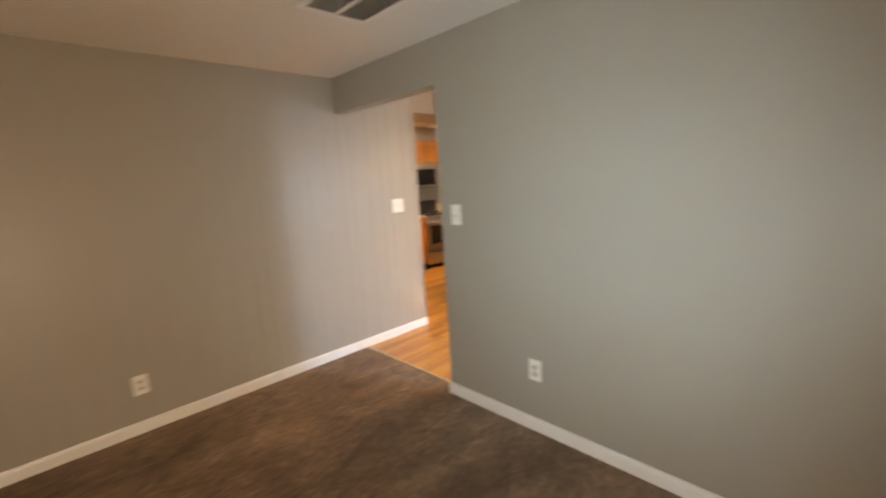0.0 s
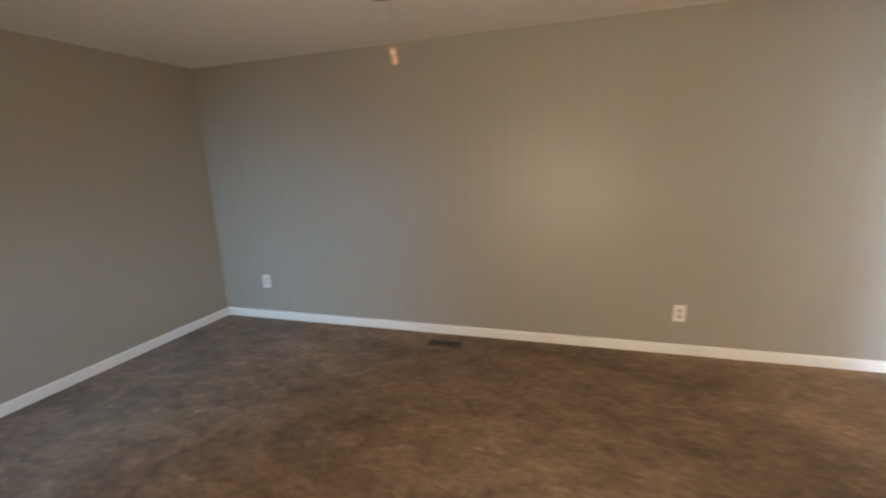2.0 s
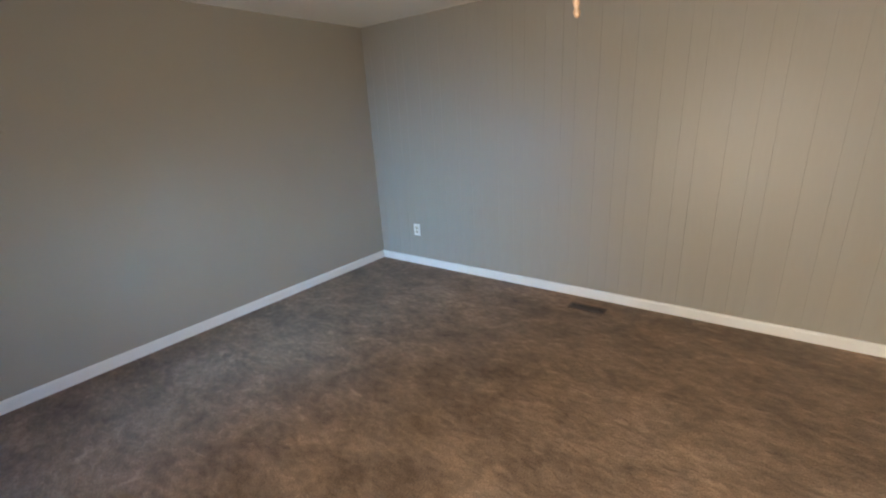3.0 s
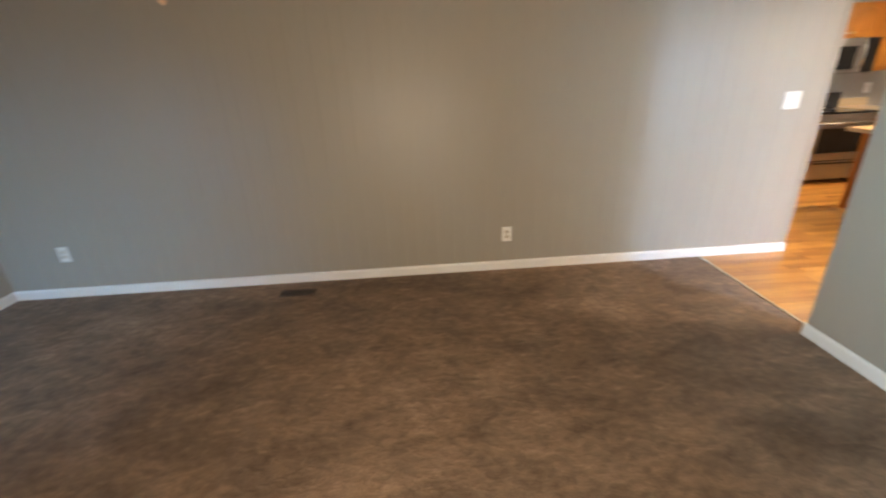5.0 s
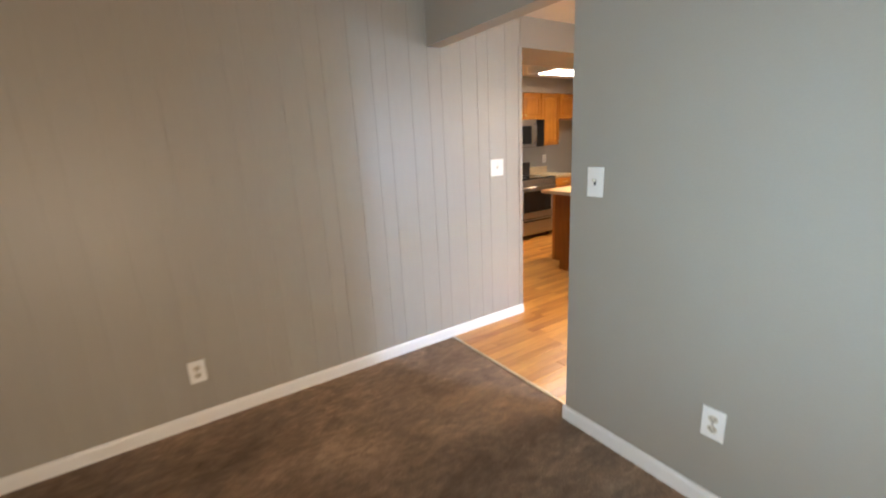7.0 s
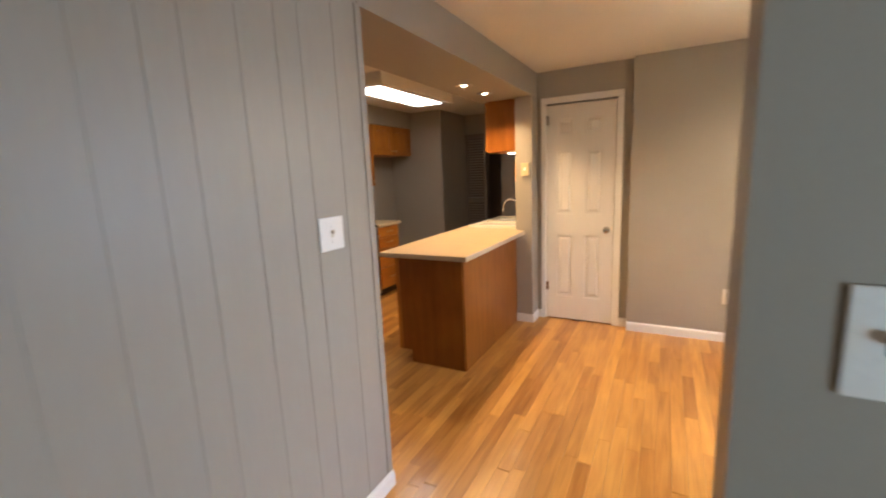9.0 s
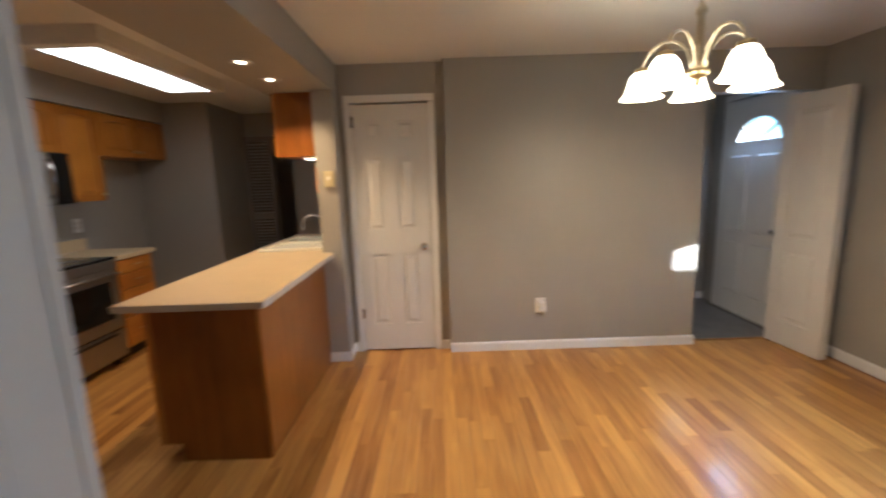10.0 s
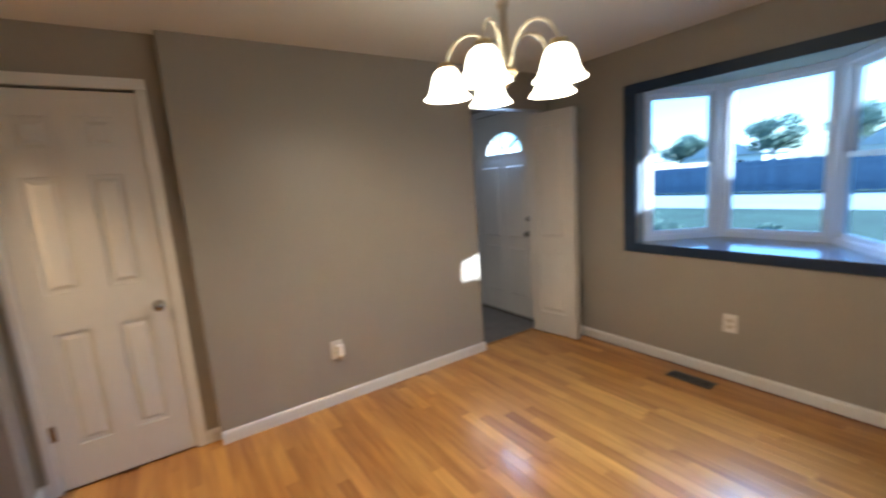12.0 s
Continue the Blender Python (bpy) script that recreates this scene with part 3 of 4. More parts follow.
pane = slab("pane", (DX0 + 0.015, DX0 + 0.019, FC - FR, FC + FR, FZ, FZ + FS * FR), M_GLASS, leaf2, "arched glass fanlight")
pane.visible_shadow = False
for z, r in ((1.04, 0.028), (0.895, 0.030)):
    bm = bmesh.new()
    closed_lathe(bm, [(r, 0), (r, 0.008), (0.014, 0.012), (0.014, 0.030)] + ([(0.026, 0.045), (0.020, 0.062)] if z < 0.95 else [(0.010, 0.034)]), seg=18,
                 m=pose(DX0, 3.575, z, 0, -90, 0))
    part("door_handle" if z < 0.95 else "deadbolt", bm, M_NICKEL, leaf2, "dark nickel hardware", smooth=True)
for dims in ((XE - 0.016, XE - 0.001, 4.375, 4.44, 0, 2.11), (XE - 0.016, XE - 0.001, 3.445, 3.495, 0, 2.11), (XE - 0.016, XE - 0.001, 3.445, 4.44, 2.111, 2.17)):
    slab("casing", dims, M_TRIM, door2, "white door casing", 0.004)
slab("threshold", (3.66, XE + 0.1, 3.475, 4.385, -0.01, 0.018), M_NICKEL, door2, "metal door sill")
slab("frame", (DX1 + 0.001, XE + 0.15, 3.4705, 3.502, 0.019, 2.10), M_TRIM, door2)
slab("frame", (DX1 + 0.001, XE + 0.15, 4.362, 4.3895, 0.019, 2.10), M_TRIM, door2)
slab("frame", (DX1 + 0.001, XE + 0.15, 3.503, 4.361, 2.0785, 2.10), M_TRIM, door2)


# ---------------------------------------------------------------- windows
def window_unit(parent, name, p0, p1, z0, z1, rail=None, label=""):
    """A vinyl window between two ground points, with sashes and panes. p0 to p1 from the viewer's left to right."""
    d = Vector((p1[0] - p0[0], p1[1] - p0[1], 0))
    w = d.length
    m = Matrix.Translation((p0[0], p0[1], 0)) @ Matrix.Rotation(math.atan2(d.y, d.x), 4, 'Z')
    bm = bmesh.new()
    f = 0.042
    for dims in ((0, f, -0.02, 0.05, z0, z1), (w - f, w, -0.02, 0.05, z0, z1), (f, w - f, -0.02, 0.05, z0, z0 + f), (f, w - f, -0.02, 0.05, z1 - f, z1)):
        box(bm, *dims, m)
    fr = part(name, bm, M_VINYL, parent, label or "white vinyl window frame")
    spans = [(z0 + f, z1 - f, 0.005)] if rail is None else [(z0 + f, rail + 0.018, 0.0), (rail - 0.018, z1 - f, 0.026)]
    for za, zb, off in spans:
        s = 0.034 if rail is not None else 0.022
        bm = bmesh.new()
        for dims in ((f, f + s, off, off + 0.024, za, zb), (w - f - s, w - f, off, off + 0.024, za, zb),
                     (f + s, w - f - s, off, off + 0.024, za, za + s), (f + s, w - f - s, off, off + 0.024, zb - s, zb)):
            box(bm, *dims, m)
        part("sash", bm, M_VINYL, fr)
        bm = bmesh.new()
        box(bm, f + s - 0.004, w - f - s + 0.004, off + 0.010, off + 0.014, za + s - 0.004, zb - s + 0.004, m)
        p = part("pane", bm, M_GLASS, fr)
        p.visible_shadow = False


win1 = empty("window_1", label="white vinyl bay window in a charcoal painted surround", category="window", kind="structure")
Z0, Z1 = 0.885, 2.025
window_unit(win1, "window_frame", (3.815, 2.475), (4.30, 2.15), Z0, Z1, 1.445)
window_unit(win1, "window_frame", (4.31, 2.14), (4.31, 1.475), Z0, Z1, None)
window_unit(win1, "window_frame", (4.30, 1.465), (3.80, 1.105), Z0, Z1, 1.445)
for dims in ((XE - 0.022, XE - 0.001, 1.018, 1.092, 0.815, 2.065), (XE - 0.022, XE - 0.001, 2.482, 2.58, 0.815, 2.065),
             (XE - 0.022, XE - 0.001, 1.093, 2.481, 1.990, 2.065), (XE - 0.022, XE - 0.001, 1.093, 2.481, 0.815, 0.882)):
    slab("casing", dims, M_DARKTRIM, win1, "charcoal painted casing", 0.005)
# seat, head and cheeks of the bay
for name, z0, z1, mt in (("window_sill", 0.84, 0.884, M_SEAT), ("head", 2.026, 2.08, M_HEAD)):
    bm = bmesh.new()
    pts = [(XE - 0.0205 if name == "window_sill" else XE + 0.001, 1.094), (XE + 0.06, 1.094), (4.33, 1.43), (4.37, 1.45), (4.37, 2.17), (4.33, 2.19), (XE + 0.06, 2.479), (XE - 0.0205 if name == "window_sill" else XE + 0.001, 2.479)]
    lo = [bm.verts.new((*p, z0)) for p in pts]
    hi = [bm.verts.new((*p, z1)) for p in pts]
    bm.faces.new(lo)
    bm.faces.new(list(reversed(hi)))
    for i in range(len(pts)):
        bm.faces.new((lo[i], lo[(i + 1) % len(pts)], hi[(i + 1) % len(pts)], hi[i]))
    part(name, bm, mt, win1, "glossy charcoal window seat with blue sky sheen in its colour" if name == "window_sill" else "grey-green painted head of the bay")
slab("jamb", (XE + 0.001, 3.815, 2.4725, 2.479, 0.885, 2.025), M_JAMB, win1, "bay jamb with blue skylight in its colour")
slab("jamb", (XE + 0.001, 3.80, 1.0935, 1.10, 0.885, 2.025), M_JAMB, win1, "bay jamb with blue skylight in its colour")
for (xa, ya) in ((4.30, 2.145), (4.30, 1.47)):
    bm = bmesh.new()
    closed_lathe(bm, [(0.028, Z0), (0.028, Z1)], (xa, ya, 0), 8)
    part("mullion", bm, M_VINYL, win1)

for i, (a, b, z0, z1) in enumerate(LW):
    wi = empty("window_%d" % (i + 2), label="white vinyl living room window", category="window", kind="structure")
    window_unit(wi, "window_frame", (XE + 0.07, b), (XE + 0.07, a), z0, z1, (z0 + z1) / 2)
    slab("window_sill", (XE - 0.03, XE + 0.02, a - 0.03, b + 0.03, z0 - 0.03, z0 - 0.001), M_TRIM, wi, bevel=0.004)


# ---------------------------------------------------------------- wall plates
def turned(x, y, z, deg):
    return pose(x, y, z, 0, 0, deg)


def outlet(x, y, z, deg, label, w=0.080, h=0.126):
    """A duplex outlet; local face to -y."""
    m = turned(x, y, z, deg)
    o = empty("wall_outlet", m, label, "outlet", group="duplex outlets")
    bm = bmesh.new()
    box(bm, -w / 2, w / 2, -0.006, 0, -h / 2, h / 2)
    part("cover_plate", bm, M_PLATE, o, bevel=0.0025)
    for s in (-1, 1):
        bm = bmesh.new()
        closed_lathe(bm, [(0.0175, 0.0055), (0.0175, 0.0085)], seg=20, m=Matrix.Translation((0, 0, s * 0.021)) @ Matrix.Rotation(math.pi / 2, 4, 'X') @ Matrix.Diagonal((1, 0.85, 1, 1)))
        rec = part("receptacle", bm, M_RECEPT, o, "beige receptacle face")
        for dims in ((-0.009, -0.006, -0.0092, -0.0086, s * 0.021 - 0.001, s * 0.021 + 0.008), (0.006, 0.009, -0.0092, -0.0086, s * 0.021 - 0.001, s * 0.021 + 0.008),
                     (-0.003, 0.003, -0.0092, -0.0086, s * 0.021 - 0.011, s * 0.021 - 0.005)):
            bm = bmesh.new()
            box(bm, *dims)
            part("slot", bm, M_SLOT, rec)
    bm = bmesh.new()
    closed_lathe(bm, [(0.0035, 0.006), (0.003, 0.0072)], seg=10, m=Matrix.Rotation(math.pi / 2, 4, 'X'))
    part("screw", bm, M_NICKEL, o)
    return o


def toggle_switch(x, y, z, deg, label, w, h, lever):
    m = turned(x, y, z, deg)
    o = empty("light_switch", m, label, "light switch", group="light switches")
    bm = bmesh.new()
    box(bm, -w / 2, w / 2, -0.006, 0, -h / 2, h / 2)
    part("cover_plate", bm, M_PLATE, o, bevel=0.0025)
    bm = bmesh.new()
    box(bm, -0.0055, 0.0055, -0.0068, -0.0058, -0.0125, 0.0125)
    part("slot", bm, M_SLOT if w < 0.1 else M_RECEPT, o)
    bm = bmesh.new()
    box(bm, -0.0042, 0.0042, -lever, -0.004, -0.0055, 0.0055, pose(0, 0, 0.002, -26))
    part("lever", bm, M_RECEPT, o, "small beige toggle lever", bevel=0.001)
    for s in (-1, 1):
        bm = bmesh.new()
        closed_lathe(bm, [(0.003, 0.006), (0.0025, 0.0072)], seg=10, m=Matrix.Translation((0, 0, s * 0.03)) @ Matrix.Rotation(math.pi / 2, 4, 'X'))
        part("screw", bm, M_PLATE, o)
    return o


outlet(0.001, -1.588, 0.315, 90, "white duplex outlet low on the panelled wall")
outlet(0.001, -5.135, 0.375, 90, "white duplex outlet near the living room corner")
outlet(1.878, -0.001, 0.375, 0, "white duplex outlet on the grey partition wall")
outlet(XE - 0.001, 1.822, 0.393, -90, "white duplex outlet under the bay window")
o = outlet(1.576, YN - 0.001, 0.383, 0, "white duplex outlet behind a plug-in freshener")
toggle_switch(1.320, -0.001, 1.253, 0, "white toggle switch on the grey partition wall", 0.080, 0.128, 0.023)
toggle_switch(0.001, 0.575, 1.253, 90, "wide white switch plate on the panelled wall", 0.124, 0.124, 0.017)

# plug-in air freshener in the dining outlet
fresh = empty("air_freshener", pose(1.591, YN - 0.0095, 0.377), "white plug-in air freshener in the outlet", "air freshener")
bm = bmesh.new()
box(bm, -0.024, 0.024, -0.034, 0, -0.036, 0.040)
part("body", bm, M_PLATE, fresh, bevel=0.007)
bm = bmesh.new()
closed_lathe(bm, [(0.013, -0.066), (0.017, -0.060), (0.017, -0.037), (0.010, -0.034)], (0, -0.018, 0), 16)
part("bottle", bm, M_BRUSHED, fresh, "small amber oil bottle", smooth=True)


# ---------------------------------------------------------------- registers and grilles
def register(name, cx, cy, sx, sy, z, material, label, n, along_x=True):
    o = empty(name, pose(cx, cy, z), label, "vent")
    bm = bmesh.new()
    f = 0.014
    for dims in ((-sx / 2, sx / 2, -sy / 2, -sy / 2 + f, 0, 0.006), (-sx / 2, sx / 2, sy / 2 - f, sy / 2, 0, 0.006),
                 (-sx / 2, -sx / 2 + f, -sy / 2 + f, sy / 2 - f, 0, 0.006), (sx / 2 - f, sx / 2, -sy / 2 + f, sy / 2 - f, 0, 0.006)):
        box(bm, *dims)
    part("frame", bm, material, o)
    bm = bmesh.new()
    box(bm, -sx / 2 + f, sx / 2 - f, -sy / 2 + f, sy / 2 - f, 0.0003, 0.001)
    part("backing", bm, M_SLOT, o)
    for i in range(n):
        bm = bmesh.new()
        u = -sy / 2 + f + (i + 0.5) * (sy - 2 * f) / n
        box(bm, -sx / 2 + f, sx / 2 - f, -0.0035, 0.0035, -0.002, 0.002, pose(0, u, 0.0045, 25))
        part("slat", bm, material, o)
    return o


register("floor_register", 0.208, -3.30, 0.105, 0.275, 0.001, M_REG, "brown metal floor register set in the carpet", 14)
register("floor_register", 3.555, 1.975, 0.105, 0.285, 0.0012, M_GREYREG, "dark grey metal floor register in the laminate", 14)
# return-air grille on the ceiling
vent = empty("ceiling_vent", pose(1.353, -0.654, CEIL - 0.0002), "two-panel painted return air grille on the ceiling", "vent")
bm = bmesh.new()
S, Fv = 0.191, 0.022
for dims in ((-S, S, -S, -S + Fv, -0.010, 0), (-S, S, S - Fv, S, -0.010, 0), (-S, -S + Fv, -S + Fv, S - Fv, -0.010, 0), (S - Fv, S, -S + Fv, S - Fv, -0.010, 0),
             (-S + Fv, S - Fv, -0.009, 0.009, -0.010, 0)):
    box(bm, *dims)
part("frame", bm, M_TRIM, vent, "white painted frame")
bm = bmesh.new()
box(bm, -S + Fv, S - Fv, -S + Fv, S - Fv, -0.001, 0)
part("backing", bm, M_SLOT, vent)
for sgn in (-1, 1):
    for i in range(12):
        bm = bmesh.new()
        u = sgn * (0.009 + (i + 0.5) * (S - Fv - 0.009) / 12)
        box(bm, -S + Fv, S - Fv, -0.0085, 0.0085, -0.0005, 0.0005, pose(0, u, -0.0060, 24))
        part("slat", bm, M_GRILLE, vent)

# ---------------------------------------------------------------- ceiling fan, of which the lowest parts hang into view
FX, FY = 1.957, -2.90
fan = empty("ceiling_fan", pose(FX, FY, CEIL), "bronze ceiling fan with wooden blades and a pull chain", "ceiling fan")
bm = bmesh.new()
closed_lathe(bm, [(0.075, -0.0005), (0.080, -0.03), (0.130, -0.045), (0.145, -0.09), (0.130, -0.16), (0.070, -0.19)], seg=28)
part("motor_housing", bm, M_FAN, fan, smooth=True)
bm = bmesh.new()
closed_lathe(bm, [(0.060, -0.19), (0.085, -0.215), (0.092, -0.325), (0.080, -0.370), (0.040, -0.400), (0.010, -0.405)], seg=28)
part("switch_housing", bm, M_FAN, fan, smooth=True)
for k in range(5):
    mk = Matrix.Rotation(radians(20 + 72 * k), 4, 'Z')
    bm = bmesh.new()
    box(bm, 0.12, 0.24, -0.018, 0.018, -0.118, -0.112, mk)
    part("blade_arm", bm, M_FAN, fan)
    bm = bmesh.new()
    v = [(0.20, -0.050), (0.56, -0.068), (0.60, -0.050), (0.60, 0.050), (0.56, 0.068), (0.20, 0.050)]
    lo = [bm.verts.new(mk @ Vector((x, w, -0.111 + 0.14 * w))) for x, w in v]
    hi = [bm.verts.new(mk @ Vector((x, w, -0.105 + 0.14 * w))) for x, w in v]
    bm.faces.new(lo)
    bm.faces.new(list(reversed(hi)))
    for i in range(6):
        bm.faces.new((lo[i], lo[(i + 1) % 6], hi[(i + 1) % 6], hi[i]))
    part("blade", bm, M_BLADE, fan)
bm = bmesh.new()
tube(bm, [(-0.035, 0.015, -0.37), (-0.035, 0.015, -0.53)], 0.0006, 6)
part("pull_chain", bm, M_BRASS, fan)
bm = bmesh.new()
closed_lathe(bm, [(0.003, -0.582), (0.009, -0.576), (0.010, -0.564), (0.005, -0.556), (0.009, -0.548), (0.0095, -0.536), (0.003, -0.526)], (-0.035, 0.015, 0), 14,
             m=Matrix.Translation((-0.035, 0.015, -0.55)) @ Matrix.Rotation(0.35, 4, 'Y') @ Matrix.Translation((0.035, -0.015, 0.55)))
part("pull_pendant", bm, M_TAN, fan, "small pale pull pendant", smooth=True)

# ---------------------------------------------------------------- chandelier
chand = empty("chandelier", pose(CH[0], CH[1], 0.03), "five-arm brass chandelier with lit frosted bell shades", "chandelier")
bm = bmesh.new()
closed_lathe(bm, [(0.010, 2.257), (0.030, 2.264), (0.062, 2.290), (0.066, CEIL - 0.0305)], seg=28)
part("canopy", bm, M_BRUSHED, chand, smooth=True)
for i in range(7):
    bm = bmesh.new()
    mk = Matrix.Translation((0, 0, 2.125 + i * 0.022)) @ Matrix.Rotation(radians(90 * (i % 2)), 4, 'Z')
    pts = [mk @ Vector((0.007 * math.cos(a), 0, 0.015 * math.sin(a))) for a in [2 * math.pi * j / 12 for j in range(13)]]
    tube(bm, pts, 0.0018, 6)
    part("chain_link", bm, M_BRUSHED, chand, smooth=True)
bm = bmesh.new()
closed_lathe(bm, [(0.008, 2.112), (0.012, 2.098), (0.022, 2.085), (0.024, 2.070), (0.017, 2.058), (0.0145, 2.050), (0.0145, 1.86), (0.020, 1.845)], seg=20)
part("stem", bm, M_BRUSHED, chand, smooth=True)
bm = bmesh.new()
closed_lathe(bm, [(0.020, 1.848), (0.040, 1.838), (0.044, 1.825), (0.036, 1.812), (0.014, 1.802), (0.016, 1.790), (0.006, 1.772)], seg=24)
part("hub", bm, M_BRASS, chand, smooth=True)
for k in range(5):
    a = radians(230.9 - 22 + 72 * k)
    c, s = math.cos(a), math.sin(a)
    bm = bmesh.new()
    prof = [(0.022, 1.835), (0.030, 1.880), (0.045, 1.925), (0.075, 1.962), (0.110, 1.982), (0.150, 1.982), (0.187, 1.964), (0.216, 1.930), (0.230, 1.895), (0.232, 1.868)]
    tube(bm, [(r * c, r * s, z) for r, z in prof], 0.0065, 10)
    arm = part("arm", bm, M_BRUSHED, chand, "curved brass arm", smooth=True)
    bm = bmesh.new()
    closed_lathe(bm, [(0.014, 1.892), (0.030, 1.888), (0.033, 1.874), (0.028, 1.862), (0.030, 1.852)], (0.232 * c, 0.232 * s, 0), 20)
    part("shade_holder", bm, M_BRASS, arm, smooth=True)
    bm = bmesh.new()
    lathe(bm, [(0.027, 1.872), (0.040, 1.862), (0.052, 1.842), (0.060, 1.815), (0.067, 1.790), (0.077, 1.770), (0.091, 1.757), (0.093, 1.752), (0.088, 1.752), (0.074, 1.764), (0.062, 1.788), (0.055, 1.812), (0.046, 1.840), (0.030, 1.858)],
          (0.232 * c, 0.232 * s, 0), 36, 0.025, 12)
    part("shade", bm, M_SHADE, arm, "lit frosted glass bell shade", smooth=True)

# ---------------------------------------------------------------- kitchen: peninsula
pen = empty("peninsula_cabinet", label="golden oak peninsula cabinet with plain panel back", category="cabinet")
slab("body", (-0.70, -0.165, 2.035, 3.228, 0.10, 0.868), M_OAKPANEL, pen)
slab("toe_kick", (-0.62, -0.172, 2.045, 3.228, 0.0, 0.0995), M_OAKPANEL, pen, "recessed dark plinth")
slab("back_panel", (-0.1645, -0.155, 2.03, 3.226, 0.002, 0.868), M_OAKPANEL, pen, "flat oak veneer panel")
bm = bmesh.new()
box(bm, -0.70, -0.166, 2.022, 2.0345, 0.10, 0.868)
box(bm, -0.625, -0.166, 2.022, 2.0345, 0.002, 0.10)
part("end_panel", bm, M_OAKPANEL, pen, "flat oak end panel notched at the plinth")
slab("corner_post", (-0.735, -0.7005, 2.022, 3.20, 0.10, 0.868), M_OAK, pen)
for i in range(3):
    ya = 2.06 + i * 0.38
    slab("door", (-0.755, -0.7355, ya, ya + 0.36, 0.13, 0.70), M_OAK, pen, bevel=0.003)
sinkcab = empty("sink_cabinet", label="oak base cabinet under the kitchen sink", category="cabinet")
slab("body", (-0.70, -0.158, 3.232, 4.45, 0.10, 0.868), M_OAKPANEL, sinkcab)
slab("toe_kick", (-0.62, -0.158, 3.232, 4.45, 0.0, 0.0995), M_OAKPANEL, sinkcab)
bm = bmesh.new()
pts = [(-0.775, 1.885), (-0.065, 1.885), (-0.065, 3.19), (-0.158, 3.228), (-0.158, 4.47), (-0.775, 4.47)]
lo = [bm.verts.new((*p, 0.8685)) for p in pts]
hi = [bm.verts.new((*p, 0.905)) for p in pts]
bm.faces.new(lo)
bm.faces.new(list(reversed(hi)))
for i in range(6):
    bm.faces.new((lo[i], lo[(i + 1) % 6], hi[(i + 1) % 6], hi[i]))
top = solid("countertop", bm, M_COUNTER, 0.004, label="beige speckled laminate worktop on the peninsula", category="countertop")
for dims in ((-0.775, -0.065, 1.8795, 1.8845, 0.871, 0.903), (-0.0645, -0.0595, 1.885, 3.188, 0.871, 0.903)):
    slab("edge_strip", dims, M_CTREDGE, top, "pale laminate edge strip")
# sink
sink = empty("kitchen_sink", label="cream drop-in double bowl kitchen sink", category="sink")
bm = bmesh.new()
SX0, SX1, SY0, SY1 = -0.70, -0.19, 3.32, 4.14
for dims in ((SX0, SX1, SY0, SY0 + 0.04, 0.9055, 0.930), (SX0, SX1, SY1 - 0.04, SY1, 0.9055, 0.930), (SX0, SX0 + 0.04, SY0 + 0.04, SY1 - 0.04, 0.9055, 0.930),
             (SX1 - 0.09, SX1, SY0 + 0.04, SY1 - 0.04, 0.9055, 0.930), (SX0 + 0.04, SX1 - 0.09, 3.71, 3.75, 0.9055, 0.930)):
    box(bm, *dims)
part("rim", bm, M_SINK, sink, bevel=0.006)
for ya, yb in ((SY0 + 0.04, 3.71), (3.75, SY1 - 0.04)):
    slab("basin", (SX0 + 0.04, SX1 - 0.09, ya, yb, 0.9056, 0.910), M_SINK, sink)
faucet = empty("kitchen_faucet", label="chrome high-arc kitchen faucet behind the sink", category="faucet")
bm = bmesh.new()
closed_lathe(bm, [(0.028, 0.9305), (0.026, 0.945), (0.016, 0.955), (0.014, 1.02)], (-0.235, 3.60, 0), 18)
part("base", bm, M_CHROME, faucet, smooth=True)
bm = bmesh.new()
tube(bm, [(-0.235, 3.60, 1.015)] + [(-0.325 + 0.09 * math.cos(a), 3.60, 1.09 + 0.085 * math.sin(a)) for a in [math.pi * j / 12 for j in range(13)]] + [(-0.417, 3.60, 1.045)], 0.0075, 10)
part("spout", bm, M_CHROME, faucet, smooth=True)
bm = bmesh.new()
tube(bm, [(-0.215, 3.60, 0.985), (-0.175, 3.56, 1.005)], 0.006, 8)
part("lever", bm, M_CHROME, faucet, smooth=True)


def cabinet_door(parent, m, w, h, material, arch=True, pull=None):
    """A framed oak door with a raised panel, local x across, z up, face to -y."""
    bm = bmesh.new()
    f = 0.052
    box(bm, 0, f, -0.020, 0, 0, h, m)
    box(bm, w - f, w, -0.020, 0, 0, h, m)
    box(bm, f, w - f, -0.020, 0, 0, f, m)
    n = 8 if arch else 1
    for i in range(n):
        u0, u1 = f + (w - 2 * f) * i / n, f + (w - 2 * f) * (i + 1) / n
        rise = lambda u: (0.030 * math.sin(math.pi * (u - f) / (w - 2 * f)) if arch else 0.0)
        zb = h - f - 0.03 * (1 if arch else 0) + (rise(u0) + rise(u1)) / 2
        box(bm, u0, u1, -0.020, 0, zb, h, m)
    d = part("door", bm, material, parent)
    bm = bmesh.new()
    frustum(bm, (f - 0.004, w - f + 0.004, f - 0.004, h - f + 0.004, -0.006), (f + 0.03, w - f - 0.03, f + 0.03, h - f - 0.035, -0.016), m)
    part("panel", bm, material, d)
    if pull:
        bm = bmesh.new()
        closed_lathe(bm, [(0.006, 0.020), (0.006, 0.032), (0.013, 0.036), (0.014, 0.044), (0.008, 0.048)], seg=12,
                     m=m @ Matrix.Translation((pull[0], 0, pull[1])) @ Matrix.Rotation(math.pi / 2, 4, 'X'))
        part("knob", bm, M_BRASS, d, "small brass knob", smooth=True)
    return d


